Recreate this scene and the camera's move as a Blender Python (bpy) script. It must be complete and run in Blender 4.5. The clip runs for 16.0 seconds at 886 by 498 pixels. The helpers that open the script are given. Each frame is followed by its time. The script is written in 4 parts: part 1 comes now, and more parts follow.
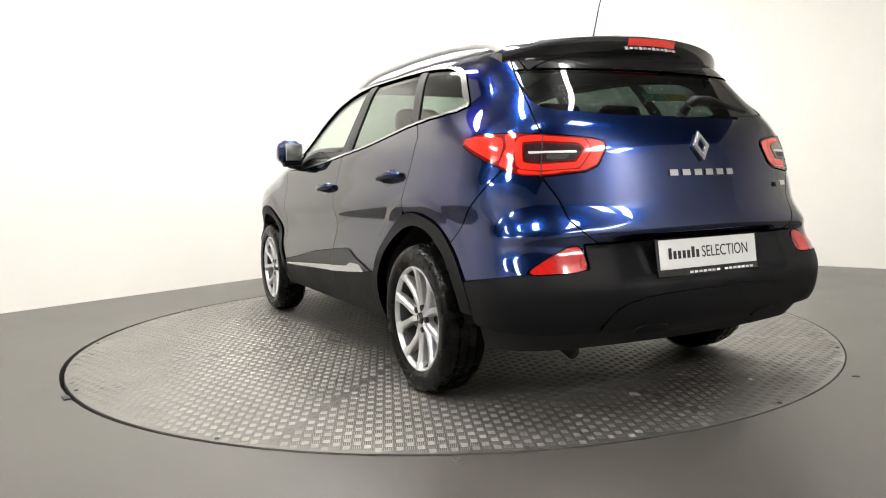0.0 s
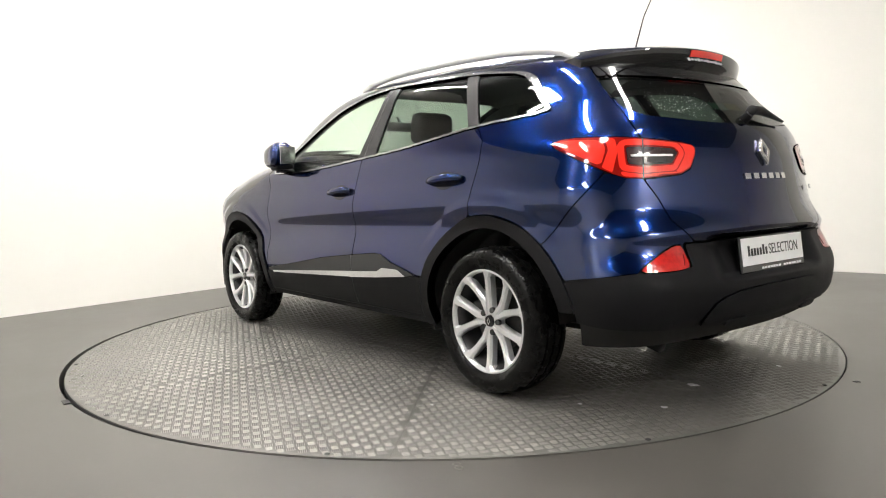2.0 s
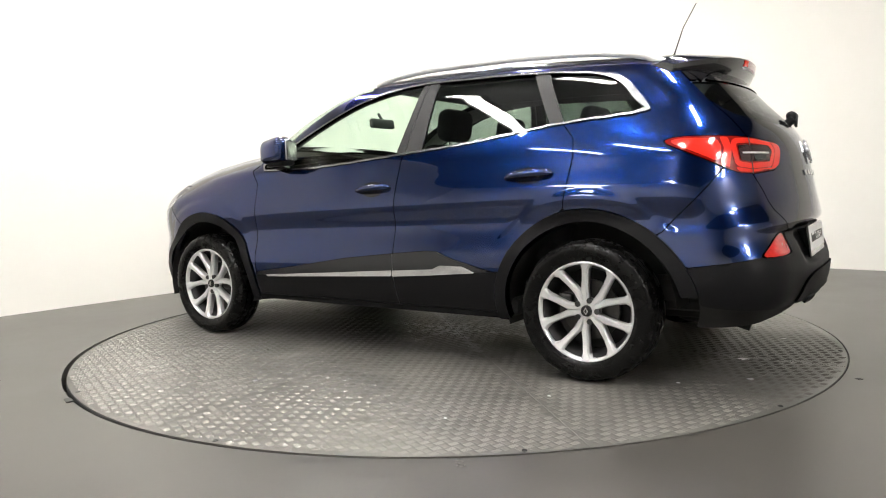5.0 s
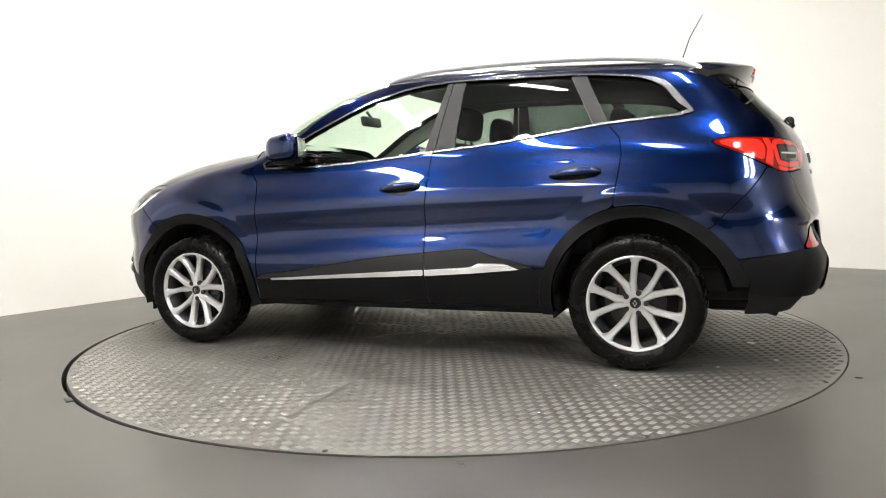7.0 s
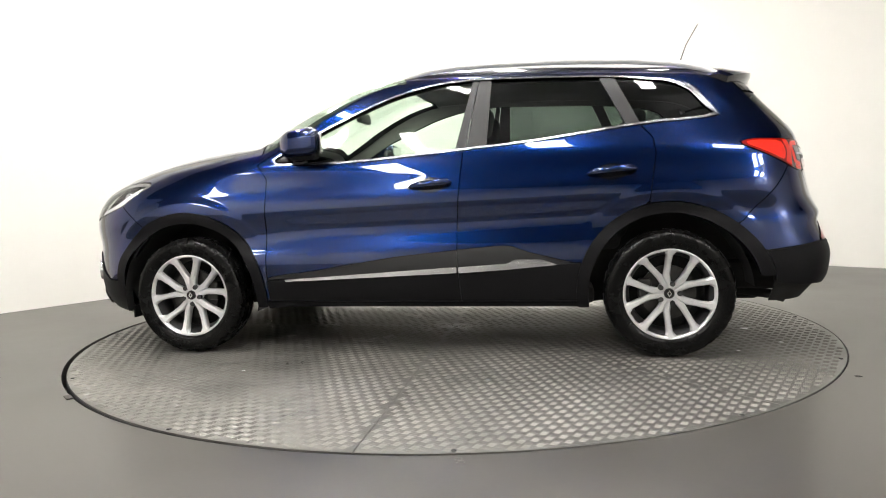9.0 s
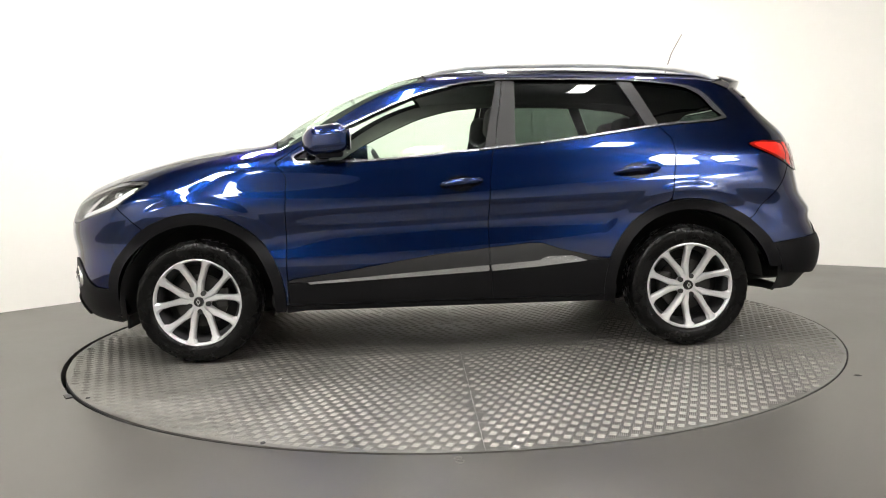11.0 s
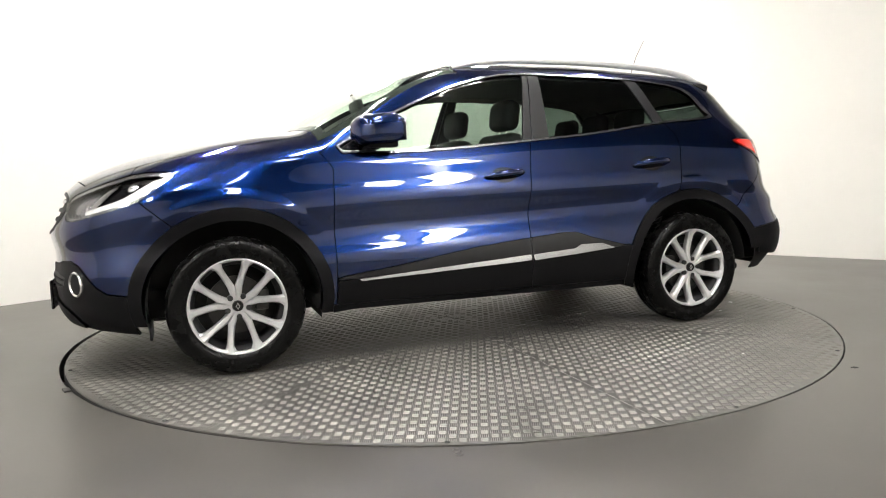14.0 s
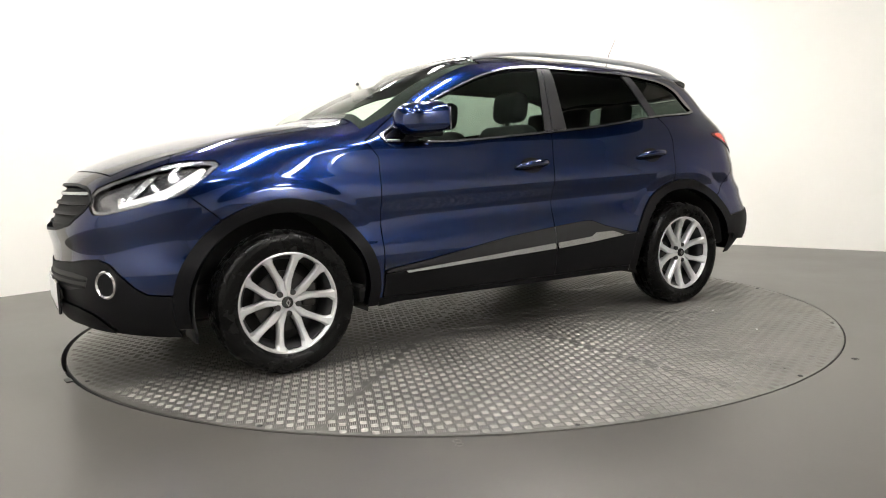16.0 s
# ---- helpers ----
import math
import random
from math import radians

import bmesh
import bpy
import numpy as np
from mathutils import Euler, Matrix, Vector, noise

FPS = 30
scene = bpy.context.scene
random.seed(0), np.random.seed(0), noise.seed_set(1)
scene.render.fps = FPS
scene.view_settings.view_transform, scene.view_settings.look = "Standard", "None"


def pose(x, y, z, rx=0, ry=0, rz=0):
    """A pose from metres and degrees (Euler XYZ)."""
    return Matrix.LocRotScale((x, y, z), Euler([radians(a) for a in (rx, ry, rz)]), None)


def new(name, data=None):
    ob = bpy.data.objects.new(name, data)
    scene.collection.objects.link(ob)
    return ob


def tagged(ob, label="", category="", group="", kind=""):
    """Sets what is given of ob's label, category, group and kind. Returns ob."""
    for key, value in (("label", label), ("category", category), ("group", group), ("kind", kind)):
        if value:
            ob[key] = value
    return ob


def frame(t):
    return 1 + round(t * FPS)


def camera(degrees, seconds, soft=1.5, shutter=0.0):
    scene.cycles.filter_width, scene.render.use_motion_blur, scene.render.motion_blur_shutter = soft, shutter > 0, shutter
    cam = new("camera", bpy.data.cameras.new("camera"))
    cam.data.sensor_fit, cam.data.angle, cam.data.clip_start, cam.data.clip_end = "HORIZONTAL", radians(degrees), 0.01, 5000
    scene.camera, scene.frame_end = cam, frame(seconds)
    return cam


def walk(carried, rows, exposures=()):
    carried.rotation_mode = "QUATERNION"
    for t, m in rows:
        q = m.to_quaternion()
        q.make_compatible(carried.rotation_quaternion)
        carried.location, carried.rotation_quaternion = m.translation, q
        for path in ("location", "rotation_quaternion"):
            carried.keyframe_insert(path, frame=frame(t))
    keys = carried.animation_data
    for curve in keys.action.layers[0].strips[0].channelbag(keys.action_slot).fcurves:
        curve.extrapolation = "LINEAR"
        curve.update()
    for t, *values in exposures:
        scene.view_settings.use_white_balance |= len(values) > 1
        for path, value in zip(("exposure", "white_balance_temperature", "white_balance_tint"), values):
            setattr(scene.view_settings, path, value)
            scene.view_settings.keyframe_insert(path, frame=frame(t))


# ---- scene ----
EYE = (0.0, -4.639, 0.917)


def aim(pan, tilt, roll):
    """Camera pose: pan to the right, tilt down, lean, in degrees."""
    return Matrix.Translation(EYE) @ pose(0, 0, 0, 0, 0, -pan) @ pose(0, 0, 0, 90 - tilt) @ pose(0, 0, 0, 0, 0, -roll)


cam = camera(63.45, 16.0, 1.05)
walk(cam, [
    (0.0, aim(-0.52, 5.05, 1.68)), (0.5, aim(-0.50, 5.03, 1.66)), (1.0, aim(-0.50, 5.03, 1.63)),
    (1.5, aim(-0.50, 4.92, 1.60)), (2.0, aim(-0.53, 4.68, 1.62)), (2.5, aim(-0.57, 4.65, 1.64)),
    (3.0, aim(-0.61, 4.64, 1.66)), (3.5, aim(-0.64, 4.77, 1.67)), (4.0, aim(-0.66, 4.89, 1.69)),
    (6.5, aim(-0.66, 4.78, 1.77)), (7.0, aim(-0.66, 4.91, 1.78)), (7.5, aim(-0.65, 5.01, 1.77)),
    (8.0, aim(-0.64, 5.03, 1.76)), (8.5, aim(-0.63, 5.04, 1.74)), (9.0, aim(-0.66, 5.07, 1.70)),
    (11.5, aim(-0.62, 5.14, 1.70)), (12.0, aim(-0.60, 5.16, 1.70)), (12.5, aim(-0.56, 5.39, 1.70)),
    (13.0, aim(-0.54, 5.46, 1.72)), (13.5, aim(-0.50, 5.71, 1.75)), (14.0, aim(-0.49, 5.70, 1.76)),
    (14.5, aim(-0.49, 5.74, 1.76)), (15.0, aim(-0.53, 5.96, 1.75)), (15.5, aim(-0.58, 6.18, 1.74)),
    (16.0, aim(-0.59, 6.40, 1.73))])

# ------------------------------------------------------------------ light
world = bpy.data.worlds.new("world")
scene.world = world
world.use_nodes = True
world.node_tree.nodes["Background"].inputs["Color"].default_value = (0.9, 0.95, 1.0, 1)
world.node_tree.nodes["Background"].inputs["Strength"].default_value = 0.0
scene.view_settings.exposure = 0.0


# -------------------------------------------------------------- materials
def mat(name, color, rough=0.5, metal=0.0, coat=0.0, var=0.0, scale=20.0, bump=0.0, bscale=200.0,
        trans=0.0, ior=1.5, edge=None, emit=None, estr=0.0, rvar=0.0, coat_rough=0.03, alpha=1.0):
    m = bpy.data.materials.new(name)
    m.use_nodes = True
    nt = m.node_tree
    b = nt.nodes["Principled BSDF"]
    b.inputs["Base Color"].default_value = (*color, 1)
    b.inputs["Roughness"].default_value = rough
    b.inputs["Metallic"].default_value = metal
    b.inputs["Coat Weight"].default_value = coat
    b.inputs["Coat Roughness"].default_value = coat_rough
    b.inputs["Transmission Weight"].default_value = trans
    b.inputs["IOR"].default_value = ior
    if edge:
        b.inputs["Specular Tint"].default_value = (*edge, 1)
        b.inputs["Coat IOR"].default_value = 1.64
    if emit:
        b.inputs["Emission Color"].default_value = (*emit, 1)
        b.inputs["Emission Strength"].default_value = estr
    if var or bump or rvar:
        tc = nt.nodes.new("ShaderNodeTexCoord")
    if var or rvar:
        n1 = nt.nodes.new("ShaderNodeTexNoise")
        n1.inputs["Scale"].default_value = scale
        n1.inputs["Detail"].default_value = 8
        n1.inputs["Roughness"].default_value = 0.65
        nt.links.new(tc.outputs["Object"], n1.inputs["Vector"])
    if var:
        mr = nt.nodes.new("ShaderNodeMapRange")
        mr.inputs["From Min"].default_value, mr.inputs["From Max"].default_value = 0.3, 0.7
        mr.inputs["To Min"].default_value, mr.inputs["To Max"].default_value = 1 - var, 1 + var
        nt.links.new(n1.outputs["Fac"], mr.inputs["Value"])
        hs = nt.nodes.new("ShaderNodeHueSaturation")
        hs.inputs["Color"].default_value = (*color, 1)
        nt.links.new(mr.outputs["Result"], hs.inputs["Value"])
        nt.links.new(hs.outputs["Color"], b.inputs["Base Color"])
    if rvar:
        mr2 = nt.nodes.new("ShaderNodeMapRange")
        mr2.inputs["From Min"].default_value, mr2.inputs["From Max"].default_value = 0.3, 0.7
        mr2.inputs["To Min"].default_value, mr2.inputs["To Max"].default_value = max(rough - rvar, 0.02), rough + rvar
        nt.links.new(n1.outputs["Fac"], mr2.inputs["Value"])
        nt.links.new(mr2.outputs["Result"], b.inputs["Roughness"])
    if bump:
        n2 = nt.nodes.new("ShaderNodeTexNoise")
        n2.inputs["Scale"].default_value = bscale
        n2.inputs["Detail"].default_value = 4
        nt.links.new(tc.outputs["Object"], n2.inputs["Vector"])
        bp = nt.nodes.new("ShaderNodeBump")
        bp.inputs["Strength"].default_value = bump
        bp.inputs["Distance"].default_value = 0.002
        nt.links.new(n2.outputs["Fac"], bp.inputs["Height"])
        nt.links.new(bp.outputs["Normal"], b.inputs["Normal"])
    return m


def glass_mat(name, tint, rough=0.0):
    """Thin tinted pane: clear tinted transmission with a mirror gloss by Fresnel."""
    m = bpy.data.materials.new(name)
    m.use_nodes = True
    nt = m.node_tree
    nt.nodes.remove(nt.nodes["Principled BSDF"])
    out = nt.nodes["Material Output"]
    tr = nt.nodes.new("ShaderNodeBsdfTransparent")
    tr.inputs["Color"].default_value = (*tint, 1)
    gl = nt.nodes.new("ShaderNodeBsdfGlossy")
    gl.inputs["Roughness"].default_value = rough
    lw = nt.nodes.new("ShaderNodeLayerWeight")
    lw.inputs["Blend"].default_value = 0.5
    pw = nt.nodes.new("ShaderNodeMath")
    pw.operation, pw.inputs[1].default_value = "POWER", 4.5
    fr = nt.nodes.new("ShaderNodeMath")
    fr.operation, fr.inputs[1].default_value, fr.inputs[2].default_value = "MULTIPLY_ADD", 0.85, 0.05
    nt.links.new(lw.outputs["Facing"], pw.inputs[0])
    nt.links.new(pw.outputs[0], fr.inputs[0])
    mix = nt.nodes.new("ShaderNodeMixShader")
    nt.links.new(fr.outputs[0], mix.inputs["Fac"])
    nt.links.new(tr.outputs["BSDF"], mix.inputs[1])
    nt.links.new(gl.outputs["BSDF"], mix.inputs[2])
    nt.links.new(mix.outputs["Shader"], out.inputs["Surface"])
    return m


M = {}
M["wall"] = mat("white_wall_paint", (0.83, 0.815, 0.77), 0.55, var=0.015, scale=1.3, bump=0.05, bscale=60)
M["floor"] = mat("grey_floor_paint", (0.072, 0.067, 0.060), 0.36, var=0.34, scale=0.7, bump=0.05, bscale=60, rvar=0.06)
M["backwall"] = mat("plain_wall_paint", (0.80, 0.79, 0.76), 0.6, var=0.04, scale=1.5)
M["ceiling"] = mat("dark_ceiling_paint", (0.07, 0.07, 0.075), 0.7, var=0.1, scale=3)
M["plate"] = mat("checker_plate_steel", (0.160, 0.154, 0.141), 0.42, 0.6, var=0.20, scale=1.3, rvar=0.12, bump=0.06, bscale=80)
M["lug"] = mat("worn_steel_lugs", (0.205, 0.197, 0.181), 0.41, 0.60, var=0.30, scale=3.5, rvar=0.16)
M["paint"] = mat("blue_metallic_paint", (0.0013, 0.0165, 0.098), 0.23, 0.97, coat=1.0, var=0.06, scale=900, edge=(0.10, 0.13, 0.20), coat_rough=0.012)
M["black"] = mat("textured_black_plastic", (0.006, 0.006, 0.007), 0.50, ior=1.25, var=0.1, scale=5, bump=0.12, bscale=900, rvar=0.05)
M["grey"] = mat("satin_dark_grey_plastic", (0.020, 0.020, 0.021), 0.42, ior=1.42, var=0.06, scale=6)
M["gloss"] = mat("gloss_black_plastic", (0.008, 0.008, 0.009), 0.12, coat=0.5, var=0.05, scale=5)
M["chrome"] = mat("polished_chrome", (0.88, 0.88, 0.88), 0.24, 1.0, var=0.05, scale=8)
M["alloy"] = mat("silver_alloy_paint", (0.70, 0.70, 0.71), 0.32, 0.58, coat=0.5, var=0.04, scale=30)
M["rubber"] = mat("tyre_rubber", (0.004, 0.004, 0.004), 0.26, ior=1.25, var=0.2, scale=14, bump=0.08, bscale=300, rvar=0.08)
M["inner"] = mat("unlit_inner_black", (0.006, 0.006, 0.006), 0.8, var=0.1, scale=9)
M["red"] = mat("red_lamp_lens", (0.22, 0.004, 0.003), 0.08, coat=1.0, var=0.06, scale=60)
M["redglow"] = mat("bright_red_light_guide", (0.80, 0.028, 0.016), 0.12, coat=1.0, var=0.04, scale=40)
M["reflex"] = mat("deep_red_reflex_plastic", (0.46, 0.010, 0.008), 0.10, coat=0.8, var=0.25, scale=45)
M["smoke"] = mat("smoked_lens", (0.035, 0.015, 0.017), 0.08, coat=1.0, var=0.1, scale=80)
M["white"] = mat("white_plastic", (0.8, 0.8, 0.8), 0.3, var=0.02, scale=10)
M["ink"] = mat("black_ink", (0.02, 0.02, 0.02), 0.5, var=0.05, scale=20)
M["green"] = mat("green_sticker", (0.16, 0.38, 0.24), 0.5, var=0.05, scale=40)
M["yellow"] = mat("yellow_sticker", (0.42, 0.37, 0.04), 0.5, var=0.05, scale=40)
M["cloth"] = mat("black_seat_cloth", (0.02, 0.02, 0.022), 0.85, var=0.2, scale=120, bump=0.2, bscale=500)
M["reflector"] = mat("silvered_lamp_reflector", (0.38, 0.38, 0.39), 0.22, 0.8, var=0.1, scale=50)
M["rail"] = mat("satin_silver_rail", (0.72, 0.72, 0.72), 0.34, 0.35, var=0.05, scale=10)
# the alloy barrel made dark: shade inside the wheel put into its colour
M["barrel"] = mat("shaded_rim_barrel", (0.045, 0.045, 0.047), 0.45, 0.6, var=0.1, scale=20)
M["trim"] = mat("satin_chrome_trim", (0.47, 0.47, 0.48), 0.24, 1.0, var=0.05, scale=9)
M["steel"] = mat("grey_brake_steel", (0.05, 0.049, 0.047), 0.45, 0.8, var=0.2, scale=25)
M["lamp"] = mat("light_diffuser", (0.9, 0.9, 0.9), 0.5, emit=(1.0, 0.97, 0.92), estr=43.0)
M["tube"] = mat("bright_strip_diffuser", (0.9, 0.9, 0.9), 0.5, emit=(1.0, 0.97, 0.92), estr=82.0)
M["lining"] = mat("light_grey_cabin_lining", (0.34, 0.33, 0.31), 0.85, var=0.08, scale=60)
M["housing"] = mat("white_lamp_housing", (0.75, 0.75, 0.75), 0.4, var=0.03, scale=10)
M["gap"] = mat("black_gap", (0.01, 0.01, 0.01), 0.7, var=0.1, scale=20)
M["glass"] = glass_mat("clear_green_glass", (0.80, 0.90, 0.82))
M["privacy"] = glass_mat("dark_privacy_glass", (0.22, 0.27, 0.24))
M["rear_glass"] = glass_mat("dark_rear_window_glass", (0.15, 0.18, 0.165))
M["lens"] = glass_mat("clear_lamp_lens", (0.93, 0.93, 0.94))


# ---------------------------------------------------------------- helpers
def mesh_ob(name, verts, faces, material, parent=None, label="", smooth=True, normals=None):
    me = bpy.data.meshes.new(name)
    me.from_pydata([tuple(v) for v in verts], [], [tuple(f) for f in faces])
    me.materials.append(material)
    me.update()
    if smooth:
        me.shade_smooth()
    if normals is not None:
        me.normals_split_custom_set_from_vertices([tuple(n) for n in normals])
    ob = new(name, me)
    if parent:
        ob.parent = parent
    if label:
        ob["label"] = label
    return ob


def part(name, bm, material, parent=None, label="", smooth=False, angle=None):
    me = bpy.data.meshes.new(name)
    bmesh.ops.recalc_face_normals(bm, faces=bm.faces)
    bm.to_mesh(me)
    bm.free()
    me.materials.append(material)
    if smooth:
        me.shade_smooth()
        if angle:
            me.set_sharp_from_angle(angle=radians(angle))
    ob = new(name, me)
    if parent:
        ob.parent = parent
    if label:
        ob["label"] = label
    return ob


def thing(name, label, category, m=None, group="", kind=""):
    ob = tagged(new(name), label, category, group, kind)
    if m is not None:
        ob.matrix_basis = m
    return ob


def box(bm, c, s, m=None, bevel=0.0, seg=2):
    r = bmesh.ops.create_cube(bm, size=1.0)
    vs = r["verts"]
    bmesh.ops.scale(bm, vec=s, verts=vs)
    if bevel:
        es = list({e for v in vs for e in v.link_edges})
        q = bmesh.ops.bevel(bm, geom=es, offset=bevel, segments=seg, affect="EDGES", profile=0.5)
        vs = list({v for f in q["faces"] for v in f.verts} | {v for v in vs if v.is_valid})
    bmesh.ops.transform(bm, matrix=(Matrix.Translation(c) if m is None else Matrix.Translation(c) @ m), verts=vs)
    return vs


def cyl(bm, c, r1, r2, depth, m=None, n=24, caps=True):
    q = bmesh.ops.create_cone(bm, cap_ends=caps, segments=n, radius1=r1, radius2=r2, depth=depth)
    bmesh.ops.transform(bm, matrix=Matrix.Translation(c) @ (m or Matrix()), verts=q["verts"])
    return q["verts"]


def spin_profile(bm, prof, n=48, closed=False):
    """Turn a profile of (radius, height) about the y axis."""
    rings = []
    for i in range(n):
        a = 2 * math.pi * i / n
        rings.append([bm.verts.new((r * math.cos(a), h, r * math.sin(a))) for r, h in prof])
    k = len(prof)
    for i in range(n):
        A, B = rings[i], rings[(i + 1) % n]
        for j in range(k if closed else k - 1):
            bm.faces.new((A[j], A[(j + 1) % k], B[(j + 1) % k], B[j]))


def tube(bm, pts, r, n=8, flat=1.0):
    """Sweep a round or flattened section along points."""
    pts = [Vector(p) for p in pts]
    rings = []
    for i, p in enumerate(pts):
        d = (pts[min(i + 1, len(pts) - 1)] - pts[max(i - 1, 0)]).normalized()
        side = d.cross(Vector((0, 0, 1)))
        side = side.normalized() if side.length > 1e-4 else Vector((1, 0, 0))
        up = side.cross(d)
        rr = r[i] if isinstance(r, (list, tuple)) else r
        rings.append([bm.verts.new(p + rr * (math.cos(a) * side + flat * math.sin(a) * up))
                      for a in (2 * math.pi * k / n for k in range(n))])
    for A, B in zip(rings, rings[1:]):
        for k in range(n):
            bm.faces.new((A[k], A[(k + 1) % n], B[(k + 1) % n], B[k]))
    bm.faces.new(rings[0][::-1])
    bm.faces.new(rings[-1])


def slab(bm, poly, h0, h1, m=Matrix()):
    """A prism over a polygon of (x, y), between two heights."""
    lo = [bm.verts.new(m @ Vector((x, y, h0))) for x, y in poly]
    hi = [bm.verts.new(m @ Vector((x, y, h1))) for x, y in poly]
    n = len(poly)
    bm.faces.new(lo[::-1])
    bm.faces.new(hi)
    for i in range(n):
        bm.faces.new((lo[i], lo[(i + 1) % n], hi[(i + 1) % n], hi[i]))


def writing(name, text, size, m, material, parent, label="", depth=0.001, width=None):
    cu = bpy.data.curves.new(name, "FONT")
    cu.body, cu.size, cu.align_x, cu.align_y, cu.extrude = text, size, "CENTER", "CENTER", depth
    tmp = bpy.data.objects.new(name, cu)
    scene.collection.objects.link(tmp)
    dg = bpy.context.evaluated_depsgraph_get()
    me = bpy.data.meshes.new_from_object(tmp.evaluated_get(dg))
    bpy.data.objects.remove(tmp)
    if width:
        xs = [v.co.x for v in me.vertices]
        k = width / (max(xs) - min(xs))
        for v in me.vertices:
            v.co.x *= k
    me.transform(m)
    me.materials.clear()
    me.materials.append(material)
    ob = new(name, me)
    ob.parent = parent
    if label:
        ob["label"] = label
    return ob


# ------------------------------------------------------------------- room
CORNER = Vector((0.25, 5.82))
LEFT_DIR, RIGHT_DIR = Vector((-0.650, -0.760)), Vector((0.760, -0.650))
ROOM_H = 4.4


def wall(name, a, b, h=ROOM_H, t=0.2, paint="wall", words="smooth white-painted showroom wall"):
    a, b = Vector(a), Vector(b)
    d = (b - a).normalized()
    nrm = Vector((-d.y, d.x))
    bm = bmesh.new()
    slab(bm, [(a.x, a.y), (b.x, b.y), (b.x + nrm.x * t, b.y + nrm.y * t), (a.x + nrm.x * t, a.y + nrm.y * t)], -0.03, h)
    return tagged(part(name, bm, M[paint]), words, "wall", kind="structure")


def build_room():
    c0 = CORNER
    c1 = c0 + LEFT_DIR * 13.0
    c3 = c0 + RIGHT_DIR * 11.5
    c2 = c1 + RIGHT_DIR * 11.5
    wall("wall_west", c0, c1)
    wall("wall_south", c1, c2, paint="backwall", words="plain white showroom wall")
    wall("wall_east", c2, c3, paint="backwall", words="plain white showroom wall")
    wall("wall_north", c3, c0)
    # the corner is a wide smooth cove
    r = 2.2
    bm = bmesh.new()
    cen = c0 + LEFT_DIR * r + RIGHT_DIR * r
    pts = [c0 - (LEFT_DIR + RIGHT_DIR) * 0.05]
    pts.append(c0 + LEFT_DIR * r - RIGHT_DIR * 0.003)
    for i in range(25):
        a = math.pi / 2 * i / 24
        pts.append(cen - RIGHT_DIR * r * math.cos(a) - LEFT_DIR * r * math.sin(a))
    pts.append(c0 + RIGHT_DIR * r - LEFT_DIR * 0.003)
    slab(bm, [(p.x, p.y) for p in pts], -0.02, ROOM_H)
    tagged(part("wall_corner", bm, M["wall"], smooth=True, angle=20), "smooth white curved wall corner", "wall", kind="structure")
    # floor with a round opening for the turntable
    bm = bmesh.new()
    n = 128
    R = 2.268
    inner = [bm.verts.new((-0.010 + R * math.cos(2 * math.pi * i / n), R * math.sin(2 * math.pi * i / n), 0.0)) for i in range(n)]
    mid = [bm.verts.new((3.2 * math.cos(2 * math.pi * i / n), 3.2 * math.sin(2 * math.pi * i / n), 0.0)) for i in range(n)]
    far = [bm.verts.new((15 * math.cos(2 * math.pi * i / n), 15 * math.sin(2 * math.pi * i / n), 0.0)) for i in range(n)]
    low = [bm.verts.new((v.co.x, v.co.y, -0.12)) for v in inner]
    for i in range(n):
        j = (i + 1) % n
        bm.faces.new((inner[i], mid[i], mid[j], inner[j]))
        bm.faces.new((mid[i], far[i], far[j], mid[j]))
        bm.faces.new((low[i], inner[i], inner[j], low[j]))
    tagged(part("floor", bm, M["floor"]), "smooth grey-painted concrete showroom floor", "floor", kind="structure")
    bm = bmesh.new()
    cyl(bm, (0, 0, -0.14), 2.5, 2.5, 0.04, n=64)
    tagged(part("turntable_pit", bm, M["gap"]), "dark pit floor under the turntable", "pit", kind="structure")
    bm = bmesh.new()
    slab(bm, [(v.x, v.y) for v in (c0, c1, c2, c3)], ROOM_H, ROOM_H + 0.15)
    tagged(part("ceiling", bm, M["ceiling"]), "dark painted ceiling over the showroom", "ceiling", kind="structure")


def ceiling_light(x, y, z, w, l, glow, rz=0.0):
    t = thing("ceiling_light", "white rectangular ceiling light panel, lit" if w > 0.3 else "narrow white ceiling strip light out of view, lit", "ceiling light", pose(x, y, z, 0, 0, rz), "ceiling lights")
    bm = bmesh.new()
    for sx in (-1, 1):
        box(bm, (sx * (w / 2 + 0.01), 0, 0), (0.02, l + 0.04, 0.06), bevel=0.004)
    for sy in (-1, 1):
        box(bm, (0, sy * (l / 2 + 0.01), 0), (w, 0.02, 0.06), bevel=0.004)
    part("frame", bm, M["housing"], t)
    bm = bmesh.new()
    box(bm, (0, 0, 0.0), (w - 0.002, l - 0.002, 0.03), bevel=0.004)
    part("diffuser", bm, M[glow], t, "glowing white diffuser")
    return t


